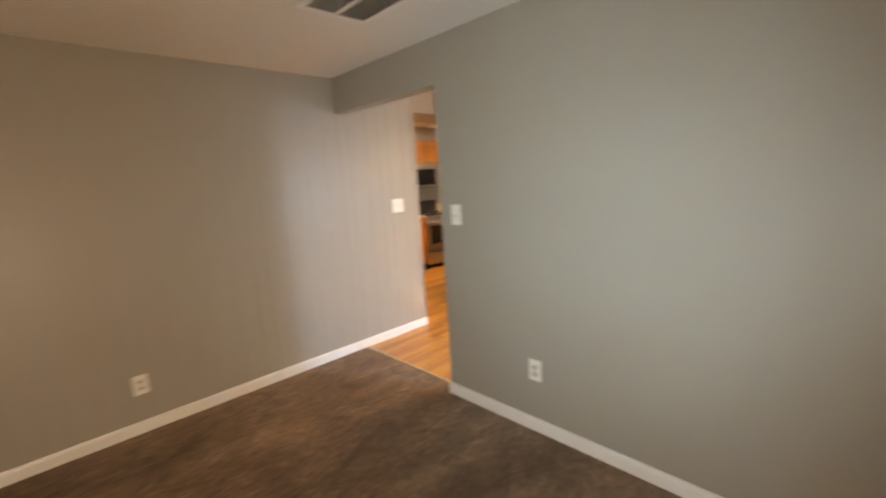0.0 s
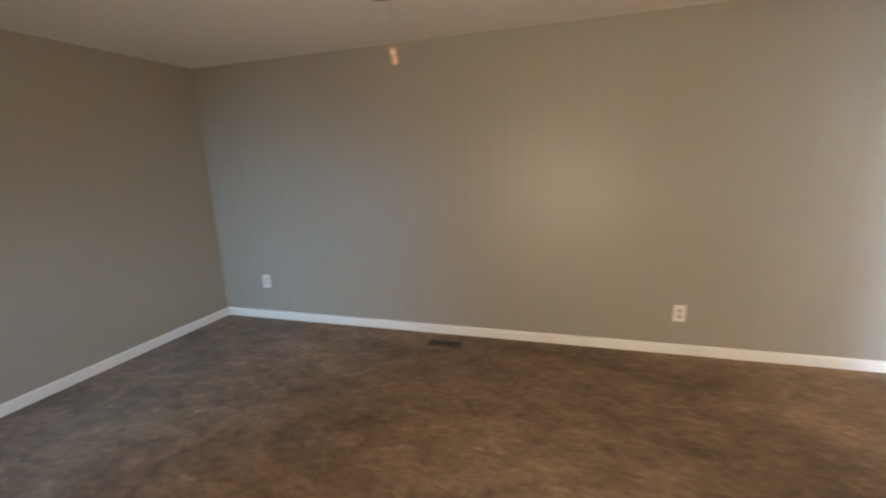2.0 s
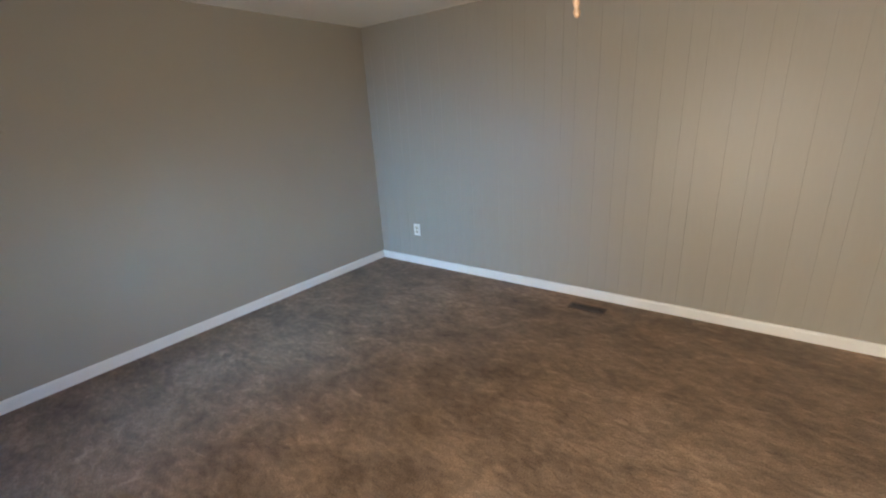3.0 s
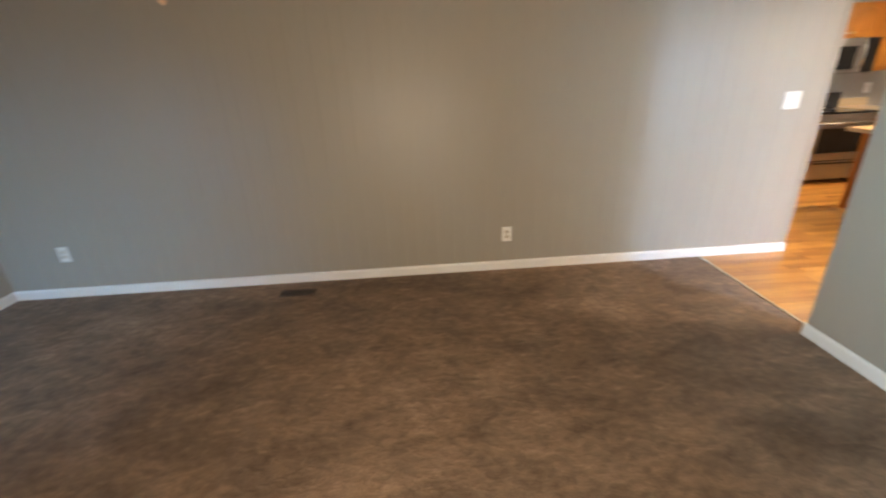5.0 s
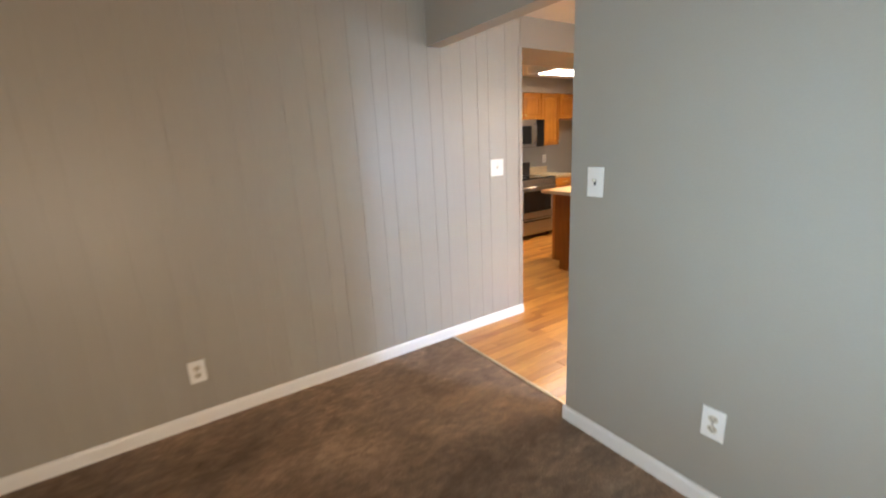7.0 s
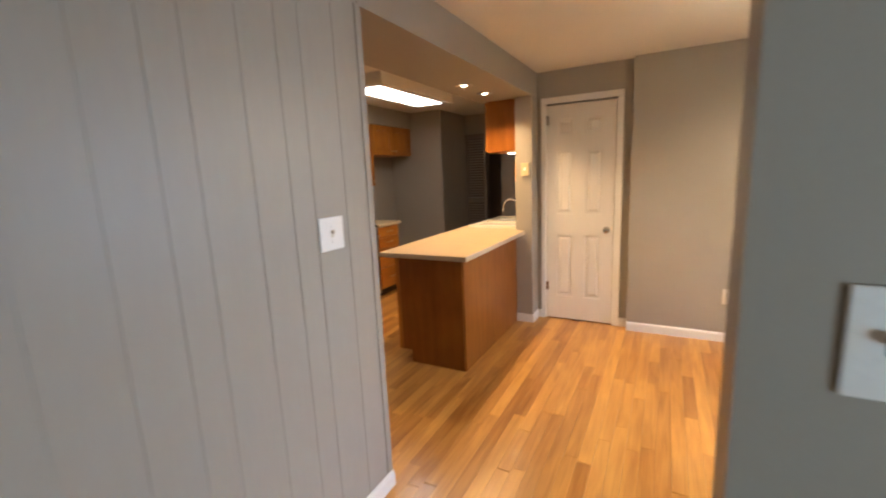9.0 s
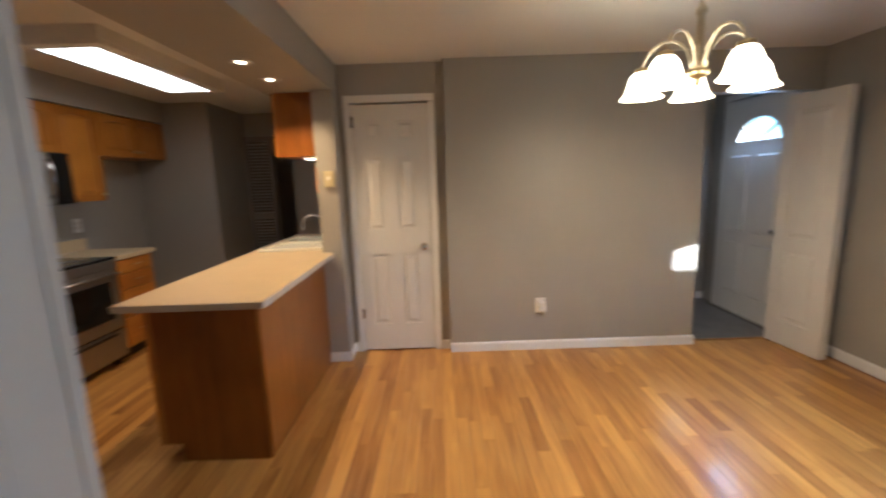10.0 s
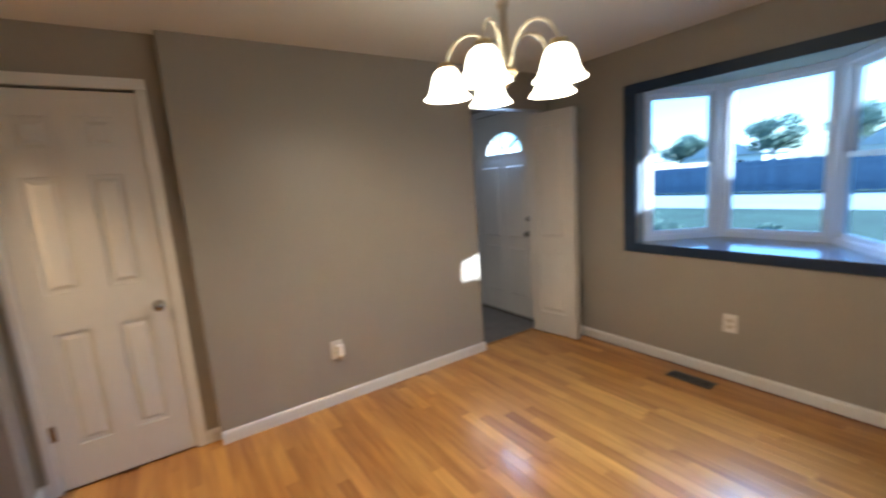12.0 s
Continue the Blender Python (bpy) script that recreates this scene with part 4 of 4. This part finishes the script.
def wall_cabinet(y0, y1, z0, z1, label, doors, x0=-2.529, x1=-2.215):
    o = empty("wall_cabinet", label=label, category="cabinet", group="oak wall cabinets")
    slab("body", (x0, x1, y0 + 0.001, y1 - 0.001, z0, z1), M_OAK, o)
    w = (y1 - y0) / doors
    for i in range(doors):
        cabinet_door(o, pose(x1, y0 + i * w + 0.006, z0 + 0.006, 0, 0, 90), w - 0.012, z1 - z0 - 0.012, M_OAK, True,
                     (0.03 if i else w - 0.045, 0.05))
    return o


wall_cabinet(2.62, 3.375, 1.737, 2.119, "honey oak double-door cabinet above the microwave", 2)
wall_cabinet(3.375, 3.785, 1.350, 2.119, "tall honey oak wall cabinet beside the microwave", 1)
wall_cabinet(3.785, 4.679, 1.740, 2.119, "honey oak cabinet over the empty refrigerator space", 2)
wall_cabinet(1.80, 2.62, 1.350, 2.119, "honey oak wall cabinet with two arched doors", 2)

# hanging cabinet by the sink
hang = empty("wall_cabinet", label="honey oak wall cabinet beside the sink under the soffit", category="cabinet", group="oak wall cabinets")
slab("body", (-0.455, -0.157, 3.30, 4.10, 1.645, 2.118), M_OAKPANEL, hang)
for i in range(2):
    cabinet_door(hang, pose(-0.456, 3.305 + 0.40 * (i + 1) - 0.01, 1.65, 0, 0, -90), 0.385, 0.46, M_OAK)
puck = empty("cabinet_light", label="small lit lamp under the sink cabinet", category="lamp")
slab("housing", (-0.27, -0.165, 3.32, 3.46, 1.630, 1.6445), M_PLATE, puck, bevel=0.003)
slab("lens", (-0.26, -0.175, 3.33, 3.45, 1.626, 1.6295), M_CAN, puck, "glowing lens")
# beige box and hanging cloth on the wall end
ther = empty("wall_thermostat", pose(-0.059, 3.2295, 1.468), "yellowed beige thermostat on the wall end", "thermostat")
bm = bmesh.new()
box(bm, -0.037, 0.037, -0.028, 0, -0.060, 0.060)
part("cover", bm, M_IVORY, ther, bevel=0.005)
bm = bmesh.new()
box(bm, -0.010, 0.010, -0.032, -0.0275, -0.008, 0.018)
part("dial", bm, M_PLATE, ther, bevel=0.002)
bm = bmesh.new()
for i in range(6):
    u = -0.045 + 0.015 * i
    box(bm, u, u + 0.0152, -0.006 - 0.004 * (i % 2), -0.001 - 0.004 * (i % 2), -0.10 - 0.006 * (i % 3), 0.09)
cl = solid("pot_holder", bm, M_ORANGE, 0.001, label="orange cloth pot holder hanging by the sink", category="pot holder")
cl.matrix_world = pose(-0.1575, 3.29, 1.47, 0, 0, -90)


def can_light(x, y):
    o = empty("recessed_light", pose(x, y, 2.12), "small lit recessed can light in the soffit", "ceiling light", group="soffit can lights")
    bm = bmesh.new()
    lathe(bm, [(0.066, -0.0005), (0.066, -0.006), (0.058, -0.009), (0.040, -0.005), (0.026, -0.0015)], seg=28)
    part("trim_ring", bm, M_GRILLE, o, smooth=True)
    bm = bmesh.new()
    closed_lathe(bm, [(0.026, -0.002), (0.021, -0.0055), (0.008, -0.007)], seg=24)
    part("bulb", bm, M_CAN, o, "glowing reflector bulb", smooth=True)


can_light(-0.31, 2.48)
can_light(-0.31, 2.895)

# fluorescent ceiling box
fl = empty("ceiling_light", label="long white fluorescent ceiling light box, lit", category="ceiling light")
FA, FB, FCY, FD = -1.465, -1.135, 2.53, 3.69
RIM = 0.085
slab("housing", (FA - RIM, FB + RIM, FCY - RIM, FD + RIM, 2.262, CEIL - 0.0005), M_CEIL, fl, "painted drop box")
bm = bmesh.new()
box(bm, FA + 0.004, FB - 0.004, FCY + 0.004, FD - 0.004, 2.230, 2.2615)
part("diffuser", bm, M_TUBE, fl, "glowing acrylic diffuser", bevel=0.006)
for dims in ((FA - RIM, FB + RIM, FCY - RIM, FCY, 2.234, 2.2615), (FA - RIM, FB + RIM, FD, FD + RIM, 2.234, 2.2615),
             (FA - RIM, FA, FCY + 0.0005, FD - 0.0005, 2.234, 2.2615), (FB, FB + RIM, FCY + 0.0005, FD - 0.0005, 2.234, 2.2615)):
    slab("frame", dims, M_CEIL, fl, bevel=0.003)

# ---------------------------------------------------------------- range, microwave, drawers
rg = empty("electric_range", label="stainless electric range with a black glass cooktop", category="range")
RY0, RY1, RX = 2.625, 3.372, -1.90
slab("body", (-2.52, RX - 0.022, RY0, RY1, 0.06, 0.884), M_BLACKP, rg)
slab("cooktop", (-2.52, RX + 0.004, RY0 - 0.002, RY1 + 0.002, 0.8845, 0.905), M_BLACK, rg, "black glass cooktop", 0.004)
for cx, cy, r in ((-2.08, 2.82, 0.10), (-2.08, 3.18, 0.075), (-2.35, 2.82, 0.075), (-2.35, 3.18, 0.10)):
    bm = bmesh.new()
    closed_lathe(bm, [(r, 0.9052), (r, 0.9058)], (cx, cy, 0), 28)
    part("burner", bm, M_BLACKP, rg)
slab("backguard", (-2.52, -2.43, RY0, RY1, 0.9052, 1.10), M_BLACKP, rg, "black control backguard", 0.008)
slab("control_panel", (RX - 0.02, RX + 0.004, RY0, RY1, 0.815, 0.884), M_STEEL, rg, "", 0.004)
od = slab("oven_door", (RX - 0.021, RX, RY0 + 0.003, RY1 - 0.003, 0.315, 0.812), M_STEEL, rg, "stainless oven door", 0.004)
slab("window", (RX + 0.0003, RX + 0.004, RY0 + 0.09, RY1 - 0.09, 0.41, 0.715), M_BLACK, od, "black oven glass", 0.001)
bm = bmesh.new()
tube(bm, [(RX + 0.045, RY0 + 0.04, 0.775), (RX + 0.045, RY1 - 0.04, 0.775)], 0.012, 10)
for yy in (RY0 + 0.06, RY1 - 0.06):
    tube(bm, [(RX - 0.001, yy, 0.775), (RX + 0.045, yy, 0.775)], 0.008, 8)
part("handle", bm, M_STEEL, od, "round steel bar handle", smooth=True)
dr = slab("drawer", (RX - 0.021, RX, RY0 + 0.003, RY1 - 0.003, 0.075, 0.300), M_STEEL, rg, "stainless storage drawer", 0.004)
slab("pull_lip", (RX, RX + 0.012, RY0 + 0.10, RY1 - 0.10, 0.268, 0.288), M_BLACKP, dr, "dark drawer grip")
for xx in (-2.48, -1.98):
    for yy in (RY0 + 0.04, RY1 - 0.04):
        slab("foot", (xx - 0.02, xx + 0.02, yy - 0.02, yy + 0.02, 0.0, 0.0598), M_BLACKP, rg)

mw = empty("microwave_oven", label="stainless over-the-range microwave with a curved handle", category="microwave")
MX = -2.125
slab("body", (-2.525, MX - 0.022, RY0, RY1, 1.340, 1.733), M_BLACKP, mw)
mdoor = slab("door", (MX - 0.021, MX, RY0, 3.20, 1.345, 1.730), M_STEEL, mw, "stainless microwave door", 0.004)
slab("window", (MX + 0.0003, MX + 0.003, RY0 + 0.06, 3.10, 1.385, 1.645), M_BLACK, mdoor, "black door glass", 0.001)
slab("control_panel", (MX - 0.021, MX - 0.001, 3.203, RY1, 1.345, 1.730), M_BLACK, mw, "black keypad panel", 0.003)
bm = bmesh.new()
tube(bm, [(MX - 0.001, 3.165, 1.395), (MX + 0.030, 3.165, 1.415), (MX + 0.042, 3.165, 1.535), (MX + 0.030, 3.165, 1.655), (MX - 0.001, 3.165, 1.675)], 0.011, 10)
part("handle", bm, M_CHROME, mdoor, "curved bright handle", smooth=True)
slab("vent_strip", (MX - 0.018, MX + 0.001, RY0 + 0.02, RY1 - 0.02, 1.7305, 1.7325), M_SLOT, mw)

bc = empty("base_cabinet", label="oak drawer base cabinet beside the range", category="cabinet")
slab("body", (-2.525, -1.925, 3.376, 3.82, 0.10, 0.868), M_OAK, bc)
slab("toe_kick", (-2.525, -1.99, 3.376, 3.82, 0.0, 0.0995), M_BLACKP, bc, "dark recessed plinth")
for z0, z1 in ((0.115, 0.36), (0.372, 0.60), (0.612, 0.735), (0.747, 0.858)):
    d = slab("drawer", (-1.9245, -1.904, 3.39, 3.805, z0, z1), M_OAKX, bc, bevel=0.005)
    bm = bmesh.new()
    tube(bm, [(-1.9035, 3.55, (z0 + z1) / 2), (-1.885, 3.56, (z0 + z1) / 2), (-1.885, 3.64, (z0 + z1) / 2), (-1.9035, 3.65, (z0 + z1) / 2)], 0.004, 8)
    part("handle", bm, M_BRASS, d, "small brass pull", smooth=True)
ct2 = slab("countertop", (-2.529, -1.885, 3.374, 3.85, 0.8685, 0.905), M_COUNTER, label="beige laminate worktop beside the range", category="countertop", bevel=0.004)
slab("backsplash", (-2.529, -2.51, 3.376, 3.85, 0.9055, 1.01), M_COUNTER, ct2)
bc2 = empty("base_cabinet", label="oak base cabinet on the range's other side", category="cabinet")
slab("body", (-2.525, -1.925, 1.85, 2.62, 0.10, 0.868), M_OAK, bc2)
slab("toe_kick", (-2.525, -1.99, 1.85, 2.62, 0.0, 0.0995), M_BLACKP, bc2)
for i in range(2):
    cabinet_door(bc2, pose(-1.924, 1.86 + 0.38 * i, 0.13, 0, 0, 90), 0.36, 0.70, M_OAK, False, (0.05, 0.62))
slab("countertop", (-2.529, -1.885, 1.83, 2.620, 0.8685, 0.905), M_COUNTER, label="beige laminate worktop on the range's other side", category="countertop", bevel=0.004)
outlet(-2.529, 3.80, 1.130, 90, "white duplex outlet above the range worktop")

# louvred door at the kitchen's end
lou = empty("louvered_door", pose(-1.695, 5.499, 0.005), "dark brown louvred bifold door leaf", "door")
LWID, LH = 0.33, 2.04
bm = bmesh.new()
for dims in ((0, 0.035, -0.028, 0, 0, LH), (LWID - 0.035, LWID, -0.028, 0, 0, LH), (0.035, LWID - 0.035, -0.028, 0, 0, 0.10), (0.035, LWID - 0.035, -0.028, 0, LH - 0.06, LH),
             (0.035, LWID - 0.035, -0.028, 0, 1.0, 1.07)):
    box(bm, *dims)
part("frame", bm, M_LOUVER, lou)
for i in range(48):
    z = 0.11 + i * 0.0392
    if 0.98 < z < 1.08:
        continue
    bm = bmesh.new()
    box(bm, 0.034, LWID - 0.034, -0.018, 0.018, -0.003, 0.003, pose(0, -0.014, z + 0.01, 40))
    part("slat", bm, M_LOUVER, lou)


# ---------------------------------------------------------------- outside
GZ = -0.62
slab("ground", (-400, 400, -400, 400, GZ - 0.3, GZ), M_GRASS, kind="structure", category="ground", label="shaded green lawn in front of the house")
slab("road", (21.5, 30.5, -150, 150, GZ - 0.02, GZ + 0.012), M_ROAD, kind="structure", category="road", label="pale sunlit concrete street")
# foundation under the bay
slab("bay_base", (XE + 0.151, 4.36, 1.2, 2.38, GZ, 0.839), M_EXT, kind="structure", category="wall", label="siding below the bay window")
# unseen block, added to hold back sunlight like the two below
slab("wall_wing_end", (5.665, 9.5, -15.0, -9.004, GZ, 4.3), M_EXT, kind="structure", category="wall", label="unseen added block holding back sunlight, far end")
# unseen blocks beside the front yard, added to cut the sunlight to shape
slab("wall_wing", (5.665, 9.5, -9.0, -1.2, GZ, 3.12), M_EXT, kind="structure", category="wall", label="unseen added block holding back low sunlight")
slab("wall_wing_gable", (4.4, 5.66, -2.4, -1.2, GZ, 4.6), M_EXT, kind="structure", category="wall", label="unseen added tall block trimming the sunlight")
bm = bmesh.new()
box(bm, -2.9, XE + 0.55, -5.9, 6.6, CEIL + 0.25, CEIL + 0.33)
solid("roof", bm, M_ROOF, label="low shingled house roof", category="roof", kind="structure")

fence = empty("fence", pose(32.0, 0, GZ), "tall weathered wooden privacy fence along the street, blue shade in its colour", "fence")
bm = bmesh.new()
box(bm, -0.009, 0.009, -0.092, 0.092, 0.04, 1.98)
plank_fence = finish(bm, "fence_board", M_FENCE)
for i in range(170):
    o = new("fence_board", plank_fence)
    o.location = (0, -6 + i * 0.19, 0.03 * math.sin(i * 1.7))
    o.parent = fence
for i in range(14):
    bm = bmesh.new()
    box(bm, 0.012, 0.11, -6.05 + i * 2.4, -5.95 + i * 2.4, 0, 2.1)
    part("post", bm, M_FENCE, fence)
for z in (0.4, 1.6):
    bm = bmesh.new()
    box(bm, -0.05, -0.010, -6, 26.3, z, z + 0.09)
    part("rail", bm, M_FENCE, fence)


def leaf_cloud(bm, centre, radii, count, size, rng):
    for _ in range(count):
        d = Vector((rng.gauss(0, 1), rng.gauss(0, 1), rng.gauss(0, 1))).normalized()
        k = rng.uniform(0.35, 1.0) ** 0.6
        p = Vector(centre) + Vector((d.x * radii[0], d.y * radii[1], d.z * radii[2])) * k * rng.uniform(0.75, 1.12)
        u = Vector((rng.gauss(0, 1), rng.gauss(0, 1), rng.gauss(0, 1))).normalized()
        w = u.orthogonal().normalized()
        s = size * rng.uniform(0.6, 1.4)
        q = [p + u * s, p + w * s * 0.55, p - u * s, p - w * s * 0.55]
        bm.faces.new([bm.verts.new(x) for x in q])


def tree(x, y, height, crown, seed, label):
    rng = random.Random(seed)
    o = empty("tree", pose(x, y, GZ), label, "tree")
    bm = bmesh.new()
    tube(bm, [(0, 0, 0), (0.05, 0.03, height * 0.25), (-0.03, 0.08, height * 0.5), (0.05, 0.0, height * 0.75)], 0.12 * height / 6, 9)
    for k in range(6):
        a = k * 1.1 + rng.uniform(0, 0.5)
        z = height * rng.uniform(0.38, 0.6)
        r = crown * 0.7
        tube(bm, [(0, 0.04, z), (0.5 * r * math.cos(a), 0.5 * r * math.sin(a), z + 0.12 * height), (r * math.cos(a), r * math.sin(a), z + 0.2 * height)], 0.045 * height / 6, 6)
    part("trunk", bm, M_BARK, o)
    bm = bmesh.new()
    for k in range(13):
        a = rng.uniform(0, 6.28)
        r = crown * rng.uniform(0.1, 0.7)
        leaf_cloud(bm, (r * math.cos(a), r * math.sin(a), height * rng.uniform(0.55, 0.92)), (crown * 0.38, crown * 0.38, height * 0.11), 190, 0.16, rng)
    part("crown", bm, M_LEAF, o)
    return o


tree(44, 22.5, 5.2, 2.4, 3, "leafy green tree behind the fence")
tree(50, 30.5, 5.0, 2.6, 5, "leafy green tree beyond the street")
tree(46, 15.5, 5.6, 2.6, 8, "leafy tree with sunlit gaps behind the fence")
tree(55, 12.0, 6.5, 3.2, 11, "tall leafy tree near the neighbouring houses")


def far_house(x, y, w, d, h, rise, label):
    o = empty("house", pose(x, y, GZ), label, "house")
    slab("wall", (0, d, -w / 2, w / 2, 0, h), M_SIDING, o)
    bm = bmesh.new()
    e = 0.4
    v = [bm.verts.new(p) for p in ((-e, -w / 2 - e, h), (-e, w / 2 + e, h), (d + e, -w / 2 - e, h), (d + e, w / 2 + e, h), (-e, 0, h + rise), (d + e, 0, h + rise))]
    for f in ((0, 4, 1), (2, 3, 5), (0, 2, 5, 4), (1, 4, 5, 3), (0, 1, 3, 2)):
        bm.faces.new([v[i] for i in f])
    part("roof", bm, M_ROOF, o)
    for yy in (-w * 0.25, w * 0.25):
        wn_ = slab("window", (-0.03, -0.001, yy - 0.5, yy + 0.5, 1.1, 2.2), M_TRIM, o)
        slab("pane", (-0.036, -0.031, yy - 0.43, yy + 0.43, 1.17, 2.13), M_BLACK, wn_)


far_house(58, 25, 9, 8, 2.7, 2.4, "pale single-storey house with a gable roof")
far_house(60, 40, 10, 8, 2.7, 2.2, "pale neighbouring house beyond the fence")
far_house(62, 10, 10, 8, 2.7, 2.2, "pale neighbouring house among trees")


def shrub(x, y, r, seed):
    rng = random.Random(seed)
    o = empty("shrub", pose(x, y, GZ), "low dark green shrub in the front yard", "shrub", group="front yard shrubs")
    bm = bmesh.new()
    for k in range(5):
        tube(bm, [(0, 0, 0), (0.4 * r * math.cos(k * 1.3), 0.4 * r * math.sin(k * 1.3), r * 0.7)], 0.012, 5)
    part("stems", bm, M_BARK, o)
    bm = bmesh.new()
    for k in range(7):
        a = rng.uniform(0, 6.28)
        leaf_cloud(bm, (0.5 * r * math.cos(a), 0.5 * r * math.sin(a), r * rng.uniform(0.4, 0.8)), (0.45 * r, 0.45 * r, 0.3 * r), 120, 0.05, rng)
    part("foliage", bm, M_LEAF, o)


shrub(11.0, 6.4, 0.85, 21)
shrub(10.6, 5.5, 0.6, 22)
shrub(11.6, 7.5, 0.9, 23)
shrub(12.6, 4.7, 0.5, 24)

# ---------------------------------------------------------------- floor strips
PW = 0.070
rng = random.Random(7)
plank_mesh = {}


def strip_mesh(length):
    key = round(length, 2)
    if key not in plank_mesh:
        bm = bmesh.new()
        g, h, c = 0.0003, 0.008, 0.0005
        w, q = PW / 2 - g, key / 2 - g
        lo = [bm.verts.new((sx * w, sy * q, -h)) for sx, sy in ((-1, -1), (1, -1), (1, 1), (-1, 1))]
        mid = [bm.verts.new((sx * w, sy * q, -c)) for sx, sy in ((-1, -1), (1, -1), (1, 1), (-1, 1))]
        hi = [bm.verts.new((sx * (w - c), sy * (q - c), 0)) for sx, sy in ((-1, -1), (1, -1), (1, 1), (-1, 1))]
        bm.faces.new(hi)
        for a, b in ((lo, mid), (mid, hi)):
            for i in range(4):
                bm.faces.new((a[i], a[(i + 1) % 4], b[(i + 1) % 4], b[i]))
        plank_mesh[key] = finish(bm, "plank", M_PLANK)
    return plank_mesh[key]


floor2 = slab("floor_laminate", (-2.65, XE + 0.02, 0.0905, 5.6, -0.10, -0.0081), M_SUB, kind="structure", category="floor",
              label="glossy honey-coloured wood laminate strip floor")
slab("floor_foyer", (2.2, XE + 0.02, YN + 0.075, 4.72, -0.0079, 0.003), M_FOYER, kind="structure", category="floor", label="dark grey-brown vinyl entry floor")
slab("threshold_strip", (0.014, 1.170, 0.078, 0.100, 0.0005, 0.006), M_BRUSHED, kind="structure", category="trim", label="thin metal strip between carpet and laminate", bevel=0.002)
slab("threshold_strip", (2.868, 3.72, YN + 0.060, YN + 0.085, 0.0005, 0.007), M_PLANK, kind="structure", category="trim", label="wooden strip between laminate and entry floor", bevel=0.002)
far = []
i = 0
x = -2.53 + PW / 2
while x < XE - 0.02:
    y = 0.09 - rng.uniform(0, 0.9)
    end = 5.5 if x < -0.155 else (YD if x < 0.826 else (YN if x < 2.855 else YN + 0.075))
    if x < -0.0:
        y = 0.6 - rng.uniform(0, 0.9)
    while y < end:
        L = round(rng.choice((0.35, 0.55, 0.75, 0.95, 1.20, 1.50)), 2)
        a, b = max(y, 0.0905 if x > 0 else 0.6), min(y + L, end)
        if b - a > 0.04:
            b = a + round(b - a, 2)
            near = x > -0.05 and y > -1
            if near:
                o = new("plank", strip_mesh(b - a))
                o.location = (x, (a + b) / 2, 0)
                o.parent = floor2
            else:
                far.append((x, (a + b) / 2, b - a))
        y += L
    x += PW
bm = bmesh.new()
for x, y, L in far:
    g = 0.0006
    box(bm, x - PW / 2 + g, x + PW / 2 - g, y - L / 2 + g, y + L / 2 - g, -0.008, 0.0)
isl = M_PLANK.copy()
isl.name = "laminate_plank_joined"
for nd in list(isl.node_tree.nodes):
    if nd.type == 'OBJECT_INFO':
        geo = isl.node_tree.nodes.new("ShaderNodeNewGeometry")
        for lk in list(isl.node_tree.links):
            if lk.from_node == nd:
                isl.node_tree.links.new(geo.outputs["Random Per Island"], lk.to_socket)
me = finish(bm, "planks", isl)
o = new("planks", me)
o.parent = floor2
tagged(o, "honey laminate strips of the kitchen floor", kind="stuff")
